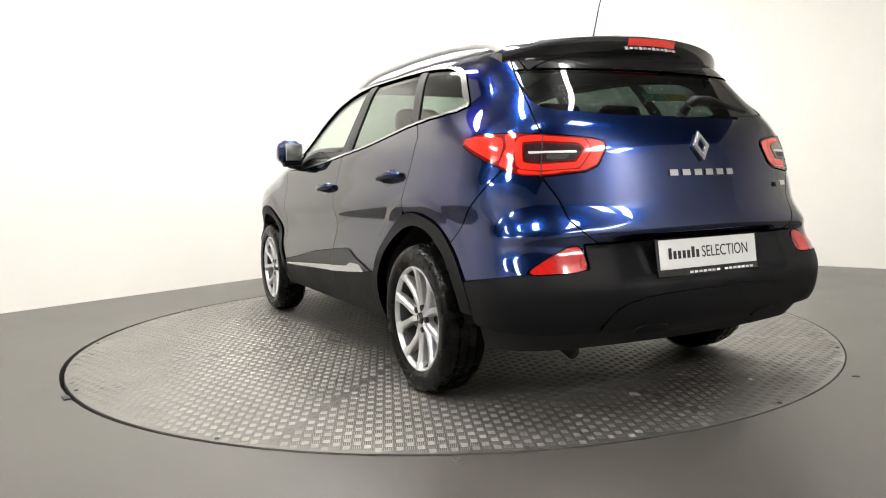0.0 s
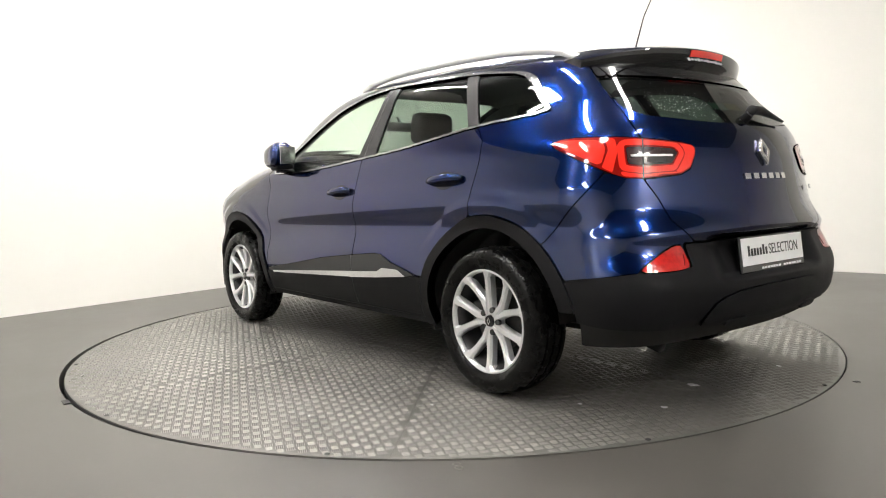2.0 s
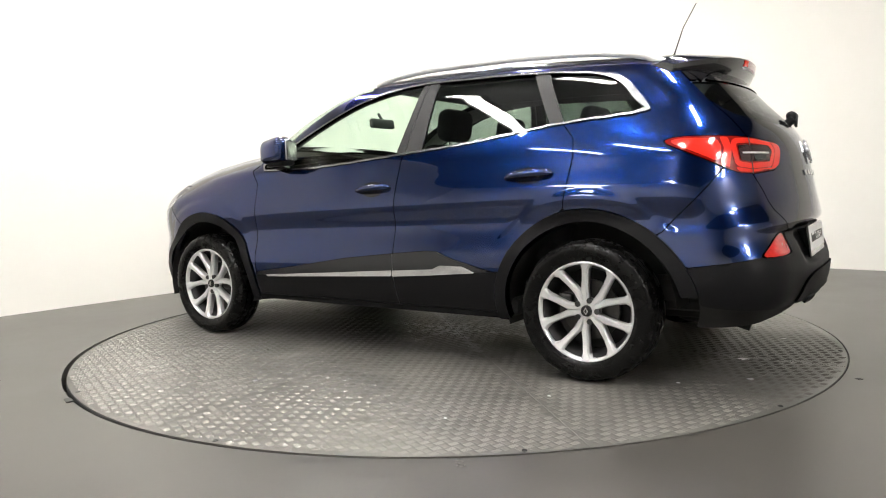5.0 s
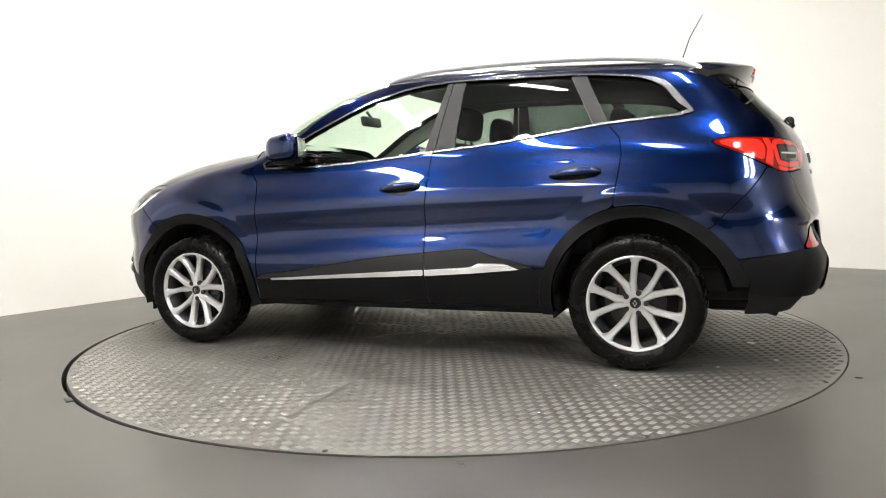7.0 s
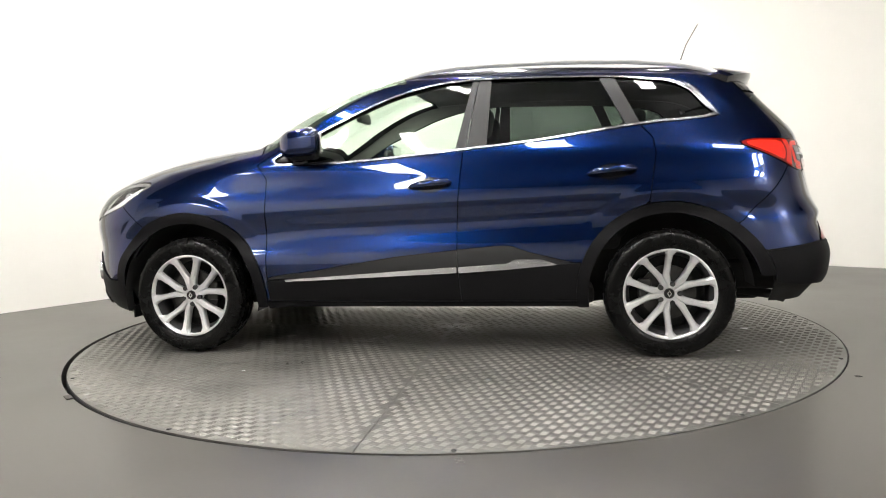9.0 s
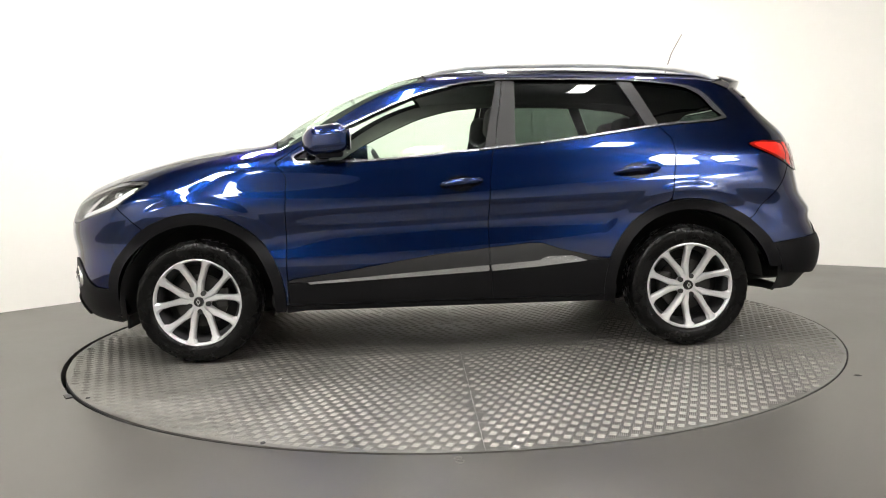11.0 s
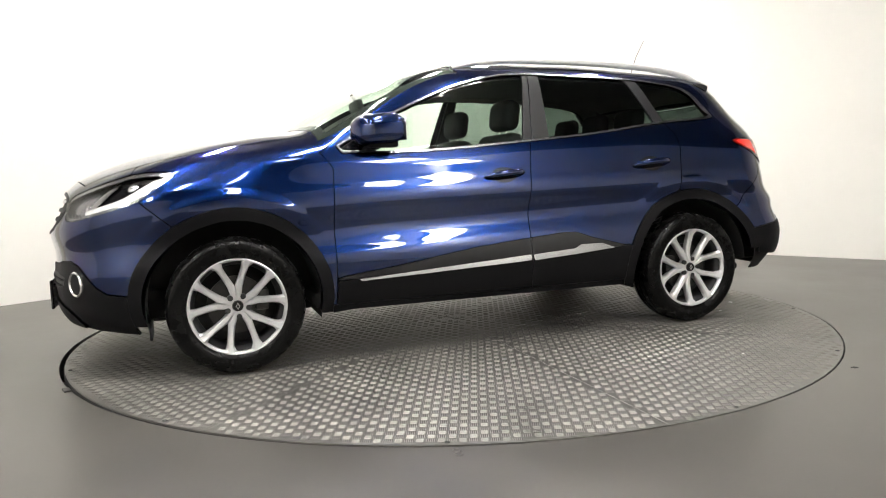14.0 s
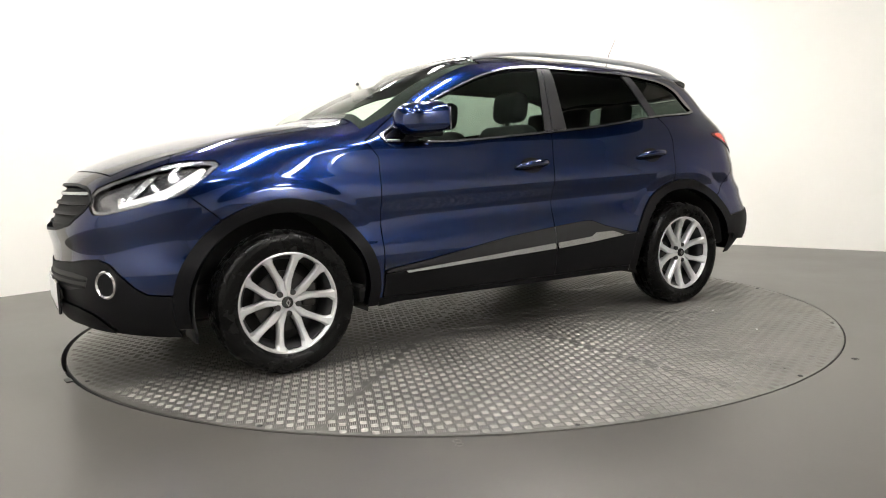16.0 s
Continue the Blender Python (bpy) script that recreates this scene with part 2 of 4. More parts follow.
build_room()
# the last three strips near the corner are added unseen to brighten the walls
for x, y, w in ((-2.2, -1.5, 0.18), (-0.4, -1.5, 0.18), (1.4, -1.5, 0.18), (-1.3, -3.2, 0.16), (-2.9, -3.2, 0.16),
                (-2.2, 0.9, 0.20), (0.0, 0.9, 0.20), (2.0, 0.9, 0.20), (-1.2, 2.7, 0.22), (0.6, 2.7, 0.22), (0.2, 4.1, 0.24)):
    ceiling_light(x, y, 3.8, w, 1.1, "tube")
for x, y, w, l in ((0.0, -3.5, 0.42, 0.6), (2.1, -3.5, 0.42, 0.6), (-5.0, -5.0, 0.56, 1.12), (-2.7, -6.0, 0.56, 1.12), (3.5, -5.8, 0.56, 1.12), (4.5, -5.8, 0.56, 1.12)):
    ceiling_light(x, y, 3.8, w, l, "lamp")


# -------------------------------------------------------------- turntable
def build_table():
    t = thing("turntable", "round steel turntable with worn checker plate", "turntable")
    R = 2.255
    bm = bmesh.new()
    n = 160
    rings = [[bm.verts.new((r * math.cos(2 * math.pi * i / n), r * math.sin(2 * math.pi * i / n), h)) for i in range(n)]
             for r, h in ((R - 0.006, -0.004), (R, -0.010), (R, -0.11))]
    bm.faces.new(rings[0])
    for A, B in zip(rings, rings[1:]):
        for i in range(n):
            bm.faces.new((A[i], B[i], B[(i + 1) % n], A[(i + 1) % n]))
    part("deck", bm, M["gap"], t, "dark steel deck edge")
    # eight wedge plates, each with its own weave of raised bars
    cell, sect = 0.038, 8
    for k in range(sect):
        a0, a1 = 2 * math.pi * k / sect, 2 * math.pi * (k + 1) / sect
        am = (a0 + a1) / 2
        bm = bmesh.new()
        g = 0.0009
        inset = g / math.sin((a1 - a0) / 2)
        tip = Vector((inset * math.cos(am), inset * math.sin(am)))
        arc = []
        for i in range(25):
            a = a0 + (a1 - a0) * i / 24
            off = g / R * (1 - 2 * i / 24)
            arc.append(((R - 0.004) * math.cos(a + off), (R - 0.004) * math.sin(a + off)))
        slab(bm, [(tip.x, tip.y)] + arc, -0.006, 0.0)
        plate_ob = part("plate", bm, M["plate"], t)
        # raised bars: five to a cell, turned crosswise in every other cell
        nn = int(R / cell) + 2
        ii, jj = np.meshgrid(np.arange(-nn, nn + 1), np.arange(-nn, nn + 1), indexing="ij")
        turn = am + (0.0 if k % 2 else math.pi / 4)
        cx, cy = (ii * cell).ravel(), (jj * cell).ravel()
        odd = ((ii + jj) % 2).ravel().astype(bool)
        wx, wy = cx * math.cos(turn) - cy * math.sin(turn), cx * math.sin(turn) + cy * math.cos(turn)
        rel = np.mod(np.arctan2(wy, wx) - a0, 2 * math.pi)
        rad = np.hypot(wx, wy)
        edge = rad * np.minimum(np.sin(np.clip(rel, 0, 1.5)), np.sin(np.clip(a1 - a0 - rel, -1.5, 1.5)))
        keep = (rel < a1 - a0) & (rad < R - 0.026) & (edge > 0.016)
        cx, cy, odd = wx[keep], wy[keep], odd[keep]
        L, Wd, H = cell * 0.82, cell * 0.078, 0.0014
        V, F = [], []
        base = np.array([(-L / 2, 0, 0.0), (-L / 3, -Wd, 0.0), (L / 3, -Wd, 0.0), (L / 2, 0, 0.0), (L / 3, Wd, 0.0), (-L / 3, Wd, 0.0), (-L / 3, 0, H), (L / 3, 0, H)])
        tri = [(0, 1, 6), (1, 2, 7, 6), (2, 3, 7), (3, 4, 7), (4, 5, 6, 7), (5, 0, 6)]
        for b in range(5):
            sh = (b - 2) * cell * 0.19
            ang = turn + np.where(odd, math.pi / 2, 0.0)
            ca, sa = np.cos(ang), np.sin(ang)
            x = base[:, 0][None, :]
            y = base[:, 1][None, :] + sh
            X = cx[:, None] + x * ca[:, None] - y * sa[:, None]
            Y = cy[:, None] + x * sa[:, None] + y * ca[:, None]
            V.append(np.stack([X, Y, np.broadcast_to(base[:, 2][None, :], X.shape)], -1).reshape(-1, 3))
        V = np.concatenate(V)
        cnt = len(V) // 8
        F = [tuple(8 * q + i for i in f) for q in range(cnt) for f in tri]
        lug = mesh_ob("raised_bar", V, F, M["lug"], plate_ob, smooth=False)
        tagged(lug, kind="stuff")
    return t


turntable = build_table()

# small fittings in the floor round the turntable
for x, y in ((0.005, -2.305), (0.012, -2.335)):
    bm = bmesh.new()
    rr = [[bm.verts.new((r * math.cos(2 * math.pi * i / 20), r * math.sin(2 * math.pi * i / 20), h)) for i in range(20)]
          for r, h in ((0.016, 0.0), (0.015, 0.002), (0.011, 0.002), (0.010, 0.0))]
    for A, B in zip(rr, rr[1:]):
        for i in range(20):
            bm.faces.new((A[i], A[(i + 1) % 20], B[(i + 1) % 20], B[i]))
    bmesh.ops.translate(bm, vec=(x, y, 0.0005), verts=bm.verts)
    tagged(part("floor_ring", bm, M["plate"]), "small dull metal ring set in the floor", "floor fitting", "floor rings")
bm = bmesh.new()
box(bm, (0, 0, 0), (0.07, 0.03, 0.006), bevel=0.002)
ob = tagged(part("floor_bracket", bm, M["steel"]), "small worn metal bracket at the turntable edge", "bracket")
ob.matrix_basis = pose(-1.768, -1.452, 0.003, 0, 0, -52)
rng = random.Random(29)
for x, y, r in ((-1.794, 0.054, 0.035), (-1.896, 0.43, 0.02), (-1.626, 0.641, 0.012), (-1.901, -0.538, 0.016), (-0.964, 1.565, 0.008), (-1.2, 1.1, 0.010), (0.9, 1.2, 0.012)):
    bm = bmesh.new()
    slab(bm, [(x + r * rng.uniform(0.4, 1.0) * math.cos(a), y + r * rng.uniform(0.3, 0.8) * math.sin(a)) for a in (i * 0.571 for i in range(11))], 0.0, 0.0022)
    part("paint_fleck", bm, M["housing"], turntable, "pale fleck of dried paint")
for a in range(0, 360, 30):
    bm = bmesh.new()
    cyl(bm, (2.225 * math.cos(radians(a + 9)), 2.225 * math.sin(radians(a + 9)), 0.0015), 0.011, 0.009, 0.003, n=12)
    part("deck_bolt", bm, M["gap"], turntable)
rng = random.Random(11)
for x, y in ((1.825, -1.441), (-2.35, -1.05), (2.6, -0.9)):
    bm = bmesh.new()
    slab(bm, [(rng.uniform(0.008, 0.02) * math.cos(a), rng.uniform(0.008, 0.016) * math.sin(a)) for a in (i * 0.698 for i in range(9))], 0.0, 0.002)
    ob = tagged(part("floor_debris", bm, M["gap"]), "small dark crumb of dirt on the floor", "debris", "floor dirt")
    ob.matrix_basis = pose(x, y, 0.0)


# ------------------------------------------------------- the car's surface
# Car space: x forward, y to its left, z up; the wheelbase is 2.646 m.
def curve(xs, ys):
    """A smooth monotone curve through design points (x rising)."""
    xs, ys = np.array(xs, float), np.array(ys, float)
    h = np.diff(xs)
    dl = np.diff(ys) / h
    m = np.zeros(len(xs))
    m[0], m[-1] = dl[0], dl[-1]
    for i in range(1, len(xs) - 1):
        if dl[i - 1] * dl[i] > 0:
            w1, w2 = 2 * h[i] + h[i - 1], h[i] + 2 * h[i - 1]
            m[i] = (w1 + w2) / (w1 / dl[i - 1] + w2 / dl[i])

    def f(x):
        x = np.clip(x, xs[0], xs[-1])
        i = np.clip(np.searchsorted(xs, x) - 1, 0, len(h) - 1)
        t = (x - xs[i]) / h[i]
        return ((2 * t**3 - 3 * t**2 + 1) * ys[i] + (t**3 - 2 * t**2 + t) * h[i] * m[i]
                + (-2 * t**3 + 3 * t**2) * ys[i + 1] + (t**3 - t**2) * h[i] * m[i + 1])
    return f


def eased(f, lo, hi, width):
    """The same curve with its bends eased over a width."""
    step = 0.0015
    xs = np.arange(lo - 0.2, hi + 0.2, step)
    ys = f(xs)
    k = int(4 * width / step)
    w = np.exp(-0.5 * (np.arange(-k, k + 1) * step / width) ** 2)
    ys = np.convolve(np.pad(ys, k, mode="edge"), w / w.sum(), mode="valid")
    return lambda x: np.interp(x, xs, ys)


SIDE = curve([0.18, 0.27, 0.38, 0.50, 0.56, 0.60, 0.64, 0.68, 0.71, 0.74, 0.77, 0.80, 0.83, 0.88, 0.92, 0.96, 1.00, 1.03, 1.06, 1.09, 1.12, 1.25, 1.38, 1.46, 1.53, 1.62],
             [0.78, 0.835, 0.876, 0.892, 0.888, 0.878, 0.867, 0.856, 0.852, 0.856, 0.867, 0.877, 0.880, 0.872, 0.863, 0.854, 0.846, 0.839, 0.832, 0.824, 0.812, 0.757, 0.700, 0.663, 0.615, 0.45])
TOP = curve([-2.3, -2.0, -1.75, -1.5, -1.0, -0.6, -0.2, 0.1, 0.35, 0.6, 0.85, 1.02, 1.2, 1.5, 1.8, 2.0, 2.12, 2.2, 2.3],
            [1.42, 1.48, 1.515, 1.542, 1.575, 1.595, 1.592, 1.56, 1.50, 1.405, 1.28, 1.178, 1.162, 1.125, 1.060, 0.985, 0.92, 0.80, 0.6])
REAR = curve([0.18, 0.30, 0.42, 0.52, 0.62, 0.68, 0.73, 0.78, 0.84, 0.90, 0.96, 1.04, 1.12, 1.20, 1.30, 1.40, 1.50, 1.62],
             [2.02, 2.12, 2.205, 2.215, 2.18, 2.155, 2.190, 2.182, 2.169, 2.156, 2.143, 2.126, 2.092, 2.03, 1.935, 1.845, 1.77, 1.70])
FRONT = curve([0.15, 0.22, 0.32, 0.45, 0.58, 0.70, 0.82, 0.92, 1.0, 1.62],
              [2.02, 2.12, 2.185, 2.20, 2.195, 2.218, 2.195, 2.165, 2.12, 1.8])
SIDE, REAR = eased(SIDE, 0.18, 1.62, 0.020), eased(REAR, 0.18, 1.62, 0.014)
TOP, FRONT = eased(TOP, -2.3, 2.3, 0.03), eased(FRONT, 0.15, 1.62, 0.02)
HUBS = ((1.323, 0.338), (-1.323, 0.338))


def smax(a, b, k):
    h = np.maximum(k - np.abs(a - b), 0.0) / k
    return np.maximum(a, b) + h * h * k * 0.25


def ramp(v):
    v = np.clip(v, 0, 1)
    return v * v * (3 - 2 * v)


def body(x, y, z):
    """Implicit body form: negative inside."""
    y = np.abs(y)
    up = ramp((z - 1.02) / 0.26)
    # the flank's crease climbs towards the tail and fades into the fenders
    crease = ramp((z - 0.50) / 0.10) * (1 - ramp((z - 0.90) / 0.12))
    w = SIDE(z + 0.030 * np.clip(x, -1.0, 1.0) * crease)
    w = w + 0.010 * (ramp((x - 0.55) / 0.5) + ramp((-x - 1.1) / 0.5)) * np.exp(-((z - 0.70) / 0.055) ** 2)
    w = w - up * (0.07 * np.clip((-x - 0.9) / 0.9, 0, 1.3) ** 2 + 0.10 * np.clip((x - 0.1) / 0.8, 0, 1.4) ** 2)
    w = w - 0.10 * np.clip((x - 1.25) / 0.75, 0, 1.3) ** 2 - 0.04 * np.clip((-x - 1.35) / 0.7, 0, 1.3) ** 2
    w = w - 0.09 * ramp((x - 0.9) / 0.75) * ramp((z - 0.88) / 0.20)
    for hx, hz in HUBS:
        r = np.hypot(x - hx, z - hz)
        w = w + 0.008 * ramp((0.565 - r) / 0.050) * ramp((z - 0.60) / 0.22)
    xx = x + 0.16 * y * y
    cr = ramp((x + 0.6) / 0.9) * (0.1 + 0.9 * ramp((1.9 - x) / 0.8))
    t = TOP(xx) - (0.110 - 0.09 * cr) * y**2 - (0.10 - 0.06 * cr) * y**4
    d_side = y - w
    d_top = (z - t) * 0.85
    d_rear = -x - (REAR(z) - (0.17 + 0.16 * ramp((z - 0.66) / 0.18) - 0.07 * ramp((z - 1.05) / 0.15)) * y * y)
    d_rear = d_rear + 0.042 * (1 - ramp((y - 0.30) / 0.16)) * ramp((z - 0.525) / 0.035) * (1 - ramp((z - 0.69) / 0.03))
    d_front = x - (FRONT(z) - 0.37 * y * y)
    f = smax(d_side, d_rear, 0.20)
    f = smax(f, d_front, 0.30)
    f = smax(f, d_top, 0.11)
    return f


def body_normal(p):
    e = 0.004
    x, y, z = p[..., 0], p[..., 1], p[..., 2]
    g = np.stack([body(x + e, y, z) - body(x - e, y, z), body(x, y + e, z) - body(x, y - e, z),
                  body(x, y, z + e) - body(x, y, z - e)], -1)
    return g / np.maximum(np.linalg.norm(g, axis=-1, keepdims=True), 1e-9)


XC, ARC = 1.45, 0.8          # where the wall chart turns its corners, metres of chart per radian
S_END = XC + ARC * math.pi / 2


def shoot(o, d):
    """Distance along the rays at which they leave the body; nan outside."""
    lo, hi = np.zeros(o.shape[:-1]), np.full(o.shape[:-1], 1.6)
    bad = body(o[..., 0], o[..., 1], o[..., 2]) > 0
    # first crossing from inside by marching, then halving
    step = 1.6 / 64
    cur = np.zeros_like(lo)
    done = np.zeros(lo.shape, bool)
    for i in range(64):
        nx = cur + step
        q = o + nx[..., None] * d
        out = (body(q[..., 0], q[..., 1], q[..., 2]) > 0) & ~done
        lo[out], hi[out] = cur[out], nx[out]
        done |= out
        cur = nx
    for i in range(22):
        mid = (lo + hi) / 2
        q = o + mid[..., None] * d
        out = body(q[..., 0], q[..., 1], q[..., 2]) > 0
        hi = np.where(out, mid, hi)
        lo = np.where(out, lo, mid)
    return np.where(bad, np.nan, (lo + hi) / 2)


def wall_place(s, z):
    over = np.clip(np.abs(s) - XC, 0, None) / ARC
    sg = np.sign(s)
    o = np.stack([np.clip(s, -XC, XC), 0 * s, z], -1)
    d = np.stack([sg * np.sin(over), np.cos(over), 0 * s], -1)
    # near the end caps rays stay in the middle plane
    t = shoot(o, d)
    return o + t[..., None] * d


STEP = 0.0095
NS = int(round(2 * S_END / STEP))
gs = np.linspace(-S_END, S_END, NS + 1)
gz = np.arange(0.18, 1.60, STEP)
WS, WZ = np.meshgrid(gs, gz, indexing="ij")
WP = wall_place(WS, WZ)
WOK = ~np.isnan(WP[..., 0])
WP = np.where(WOK[..., None], WP, 0)
WN = body_normal(WP)
gx = np.arange(-2.1, 2.2, STEP)
gy = np.arange(0.0, 0.92, STEP)
TX, TY = np.meshgrid(gx, gy, indexing="ij")


def top_place(x, y):
    lo, hi = np.full(x.shape, 0.6), np.full(x.shape, 1.75)
    bad = body(x, y, lo) > 0
    for i in range(26):
        mid = (lo + hi) / 2
        out = body(x, y, mid) > 0
        hi = np.where(out, mid, hi)
        lo = np.where(out, lo, mid)
    return np.stack([x, y, np.where(bad, np.nan, lo)], -1)


TP = top_place(TX, TY)
TOK = ~np.isnan(TP[..., 2])
TP = np.where(TOK[..., None], TP, 0)
TN = body_normal(TP)


def soft(pts, n=2):
    """Round the corners of a closed outline."""
    for _ in range(n):
        q = []
        for (ax, ay), (bx, by) in zip(pts, pts[1:] + pts[:1]):
            q += [(ax * 0.8 + bx * 0.2, ay * 0.8 + by * 0.2), (ax * 0.2 + bx * 0.8, ay * 0.2 + by * 0.8)]
        pts = q
    return pts


def poly(pts, S=None, Z=None):
    """Signed distance to a closed outline: negative inside."""
    S, Z = (WS, WZ) if S is None else (S, Z)
    d = np.full(S.shape, 1e9)
    ins = np.zeros(S.shape, bool)
    for (ax, ay), (bx, by) in zip(pts, pts[1:] + pts[:1]):
        ex, ey = bx - ax, by - ay
        wx, wy = S - ax, Z - ay
        t = np.clip((wx * ex + wy * ey) / (ex * ex + ey * ey + 1e-12), 0, 1)
        d = np.minimum(d, (wx - ex * t) ** 2 + (wy - ey * t) ** 2)
        cross = ((ay > Z) != (by > Z)) & (S < ex * (Z - ay) / (ey if abs(ey) > 1e-9 else 1e-9) + ax)
        ins ^= cross
    d = np.sqrt(d)
    return np.where(ins, -d, d)


def ring(r, hub):
    return np.hypot(WS - hub[0], WZ - hub[1]) - r


def both(*a):
    r = a[0]
    for b in a[1:]:
        r = np.maximum(r, b)
    return r


def either(*a):
    r = a[0]
    for b in a[1:]:
        r = np.minimum(r, b)
    return r


def march(P, N, ok, sdf):
    """Clip a chart's grid where sdf < 0. Gives places, normals, triangles, edge pairs."""
    ns, nz = sdf.shape
    val = np.where(ok, sdf, 1.0).ravel()
    val = np.where(np.abs(val) < 1e-7, -1e-7, val)
    P2, N2 = P.reshape(-1, 3), N.reshape(-1, 3)
    idx = np.arange(ns * nz).reshape(ns, nz)
    a, b, c, d = idx[:-1, :-1].ravel(), idx[1:, :-1].ravel(), idx[1:, 1:].ravel(), idx[:-1, 1:].ravel()
    okf = ok.ravel()
    quad_ok = okf[a] & okf[b] & okf[c] & okf[d]
    q = np.stack([a, b, c, d], 1)[quad_ok]
    neg = (val[q] < 0).sum(1)
    full = q[neg == 4]
    part_q = q[(neg > 0) & (neg < 4)]
    verts, norms, key = [], [], {}

    def vid(i):
        if i not in key:
            key[i] = len(verts)
            verts.append(P2[i])
            norms.append(N2[i])
        return key[i]

    def cut(i, j):
        k = (i, j) if i < j else (j, i)
        if k not in key:
            t = val[k[0]] / (val[k[0]] - val[k[1]])
            key[k] = len(verts)
            verts.append(P2[k[0]] * (1 - t) + P2[k[1]] * t)
            nn = N2[k[0]] * (1 - t) + N2[k[1]] * t
            norms.append(nn / max(np.linalg.norm(nn), 1e-9))
        return key[k]

    faces, rim = [], []
    for f in full:
        faces.append([vid(int(i)) for i in f])
    for f in part_q:
        for tri in ((f[0], f[1], f[2]), (f[0], f[2], f[3])):
            out, cuts = [], []
            for i, j in ((0, 1), (1, 2), (2, 0)):
                p, r = int(tri[i]), int(tri[j])
                if val[p] < 0:
                    out.append(vid(p))
                if (val[p] < 0) != (val[r] < 0):
                    cuts.append((cut(p, r), val[p] < 0))
                    out.append(cuts[-1][0])
            if len(out) >= 3:
                faces.append(out)
            if len(cuts) == 2:
                (u, uin), (w, _) = cuts
                rim.append((u, w) if uin else (w, u))
    return np.array(verts), np.array(norms), faces, rim


def panel(name, sdf, material, parent, label="", off=0.0, thick=0.012, top=False, mirror="pair", gap=0.0025, lean=None):
    """A body panel cut from the surface. mirror: pair (a left and a right object), join (one object over both halves)."""
    P, N, ok = (TP, TN, TOK) if top else (WP, WN, WOK)
    v, n, faces, rim = march(P, N, ok, sdf + gap)
    if len(v) == 0:
        return []
    if lean:                       # a moulding whose lower edge stands prouder
        v = v + n * (off + lean[1] * (lean[0] - v[:, 2:3]))
        n = n + np.array([0, 0, lean[1]])
        n = n / np.linalg.norm(n, axis=1, keepdims=True)
    else:
        v = v + n * off
    flip = Vector(np.cross(v[faces[0][1]] - v[faces[0][0]], v[faces[0][2]] - v[faces[0][0]])).dot(Vector(n[faces[0][0]])) < 0
    base = len(v)
    rv, rn, rf, seen = [], [], [], {}
    for u, w in rim:
        t = v[w] - v[u]
        sn = np.cross(t, n[u])
        sn = sn / max(np.linalg.norm(sn), 1e-9)
        k = base + len(rv)
        rv += [v[u], v[w], v[w] - n[w] * thick, v[u] - n[u] * thick]
        rn += [sn] * 4
        rf.append((k, k + 1, k + 2, k + 3))
    V = np.concatenate([v, np.array(rv).reshape(-1, 3)])
    Nn = np.concatenate([n, np.array(rn).reshape(-1, 3)])
    F = [f[::-1] if flip else f for f in faces] + rf
    flipY = np.array([1, -1, 1])
    if mirror == "join":
        k = len(V)
        Vm, Nm = V * flipY, Nn * flipY
        Fm = [[i + k for i in f[::-1]] for f in F]
        return [mesh_ob(name, np.concatenate([V, Vm]), F + Fm, material, parent, label, normals=np.concatenate([Nn, Nm]))]
    obs = [mesh_ob(name, V, F, material, parent, label, normals=Nn)]
    if mirror == "pair":
        obs.append(mesh_ob(name, V * flipY, [f[::-1] for f in F], material, parent, label, normals=Nn * flipY))
    return obs


# ------------------------------------------------------ outlines of panels
BELT = [(0.87, 1.052), (0.42, 1.048), (0.10, 1.068), (-0.27, 1.098), (-0.60, 1.125), (-0.81, 1.15), (-1.18, 1.20), (-1.61, 1.228)]
DLO = soft(BELT + [(-1.575, 1.28), (-1.475, 1.39), (-1.37, 1.435), (-1.05, 1.475), (-0.36, 1.497), (-0.11, 1.478), (0.12, 1.42),
                   (0.32, 1.338), (0.55, 1.235)], 1)
dlo = poly(DLO)
arch_f, arch_r = ring(0.466, HUBS[0]), ring(0.466, HUBS[1])
low = 0.30 - WZ                                     # below the doors
front_door = poly([(0.838, 0.25), (0.84, 0.72), (0.83, 0.98), (0.89, 1.06), (0.42, 1.3), (-0.31, 1.3), (-0.275, 1.098), (-0.255, 0.94), (-0.235, 0.70), (-0.235, 0.55), (-0.255, 0.25)])
rear_door = poly([(-0.31, 1.3), (-0.275, 1.098), (-0.255, 0.94), (-0.235, 0.70), (-0.235, 0.55), (-0.255, 0.25), (-0.86, 0.25), (-1.0, 0.6), (-1.225, 0.81), (-1.262, 1.05), (-1.25, 1.13), (-1.18, 1.21), (-1.1, 1.3)])
clad = poly([(2.0, 0.0), (0.84, 0.425), (0.81, 0.44), (0.55, 0.472), (0.10, 0.54), (-0.25, 0.575), (-0.45, 0.592), (-0.52, 0.59), (-0.62, 0.555), (-0.84, 0.50), (-2.0, 0.48), (-2.0, 0.0)])
lamp = poly(soft([(-1.645, 1.088), (-1.72, 1.108), (-1.9, 1.104), (-2.006, 1.097), (-2.215, 1.074), (-2.240, 1.048), (-2.192, 0.956), (-2.006, 0.937), (-1.93, 0.942), (-1.79, 1.015)], 1))
head = poly(soft([(1.55, 0.982), (1.66, 0.895), (1.73, 0.84), (1.87, 0.80), (2.04, 0.762), (2.12, 0.765), (2.155, 0.865), (1.97, 0.928), (1.75, 0.985)], 1))
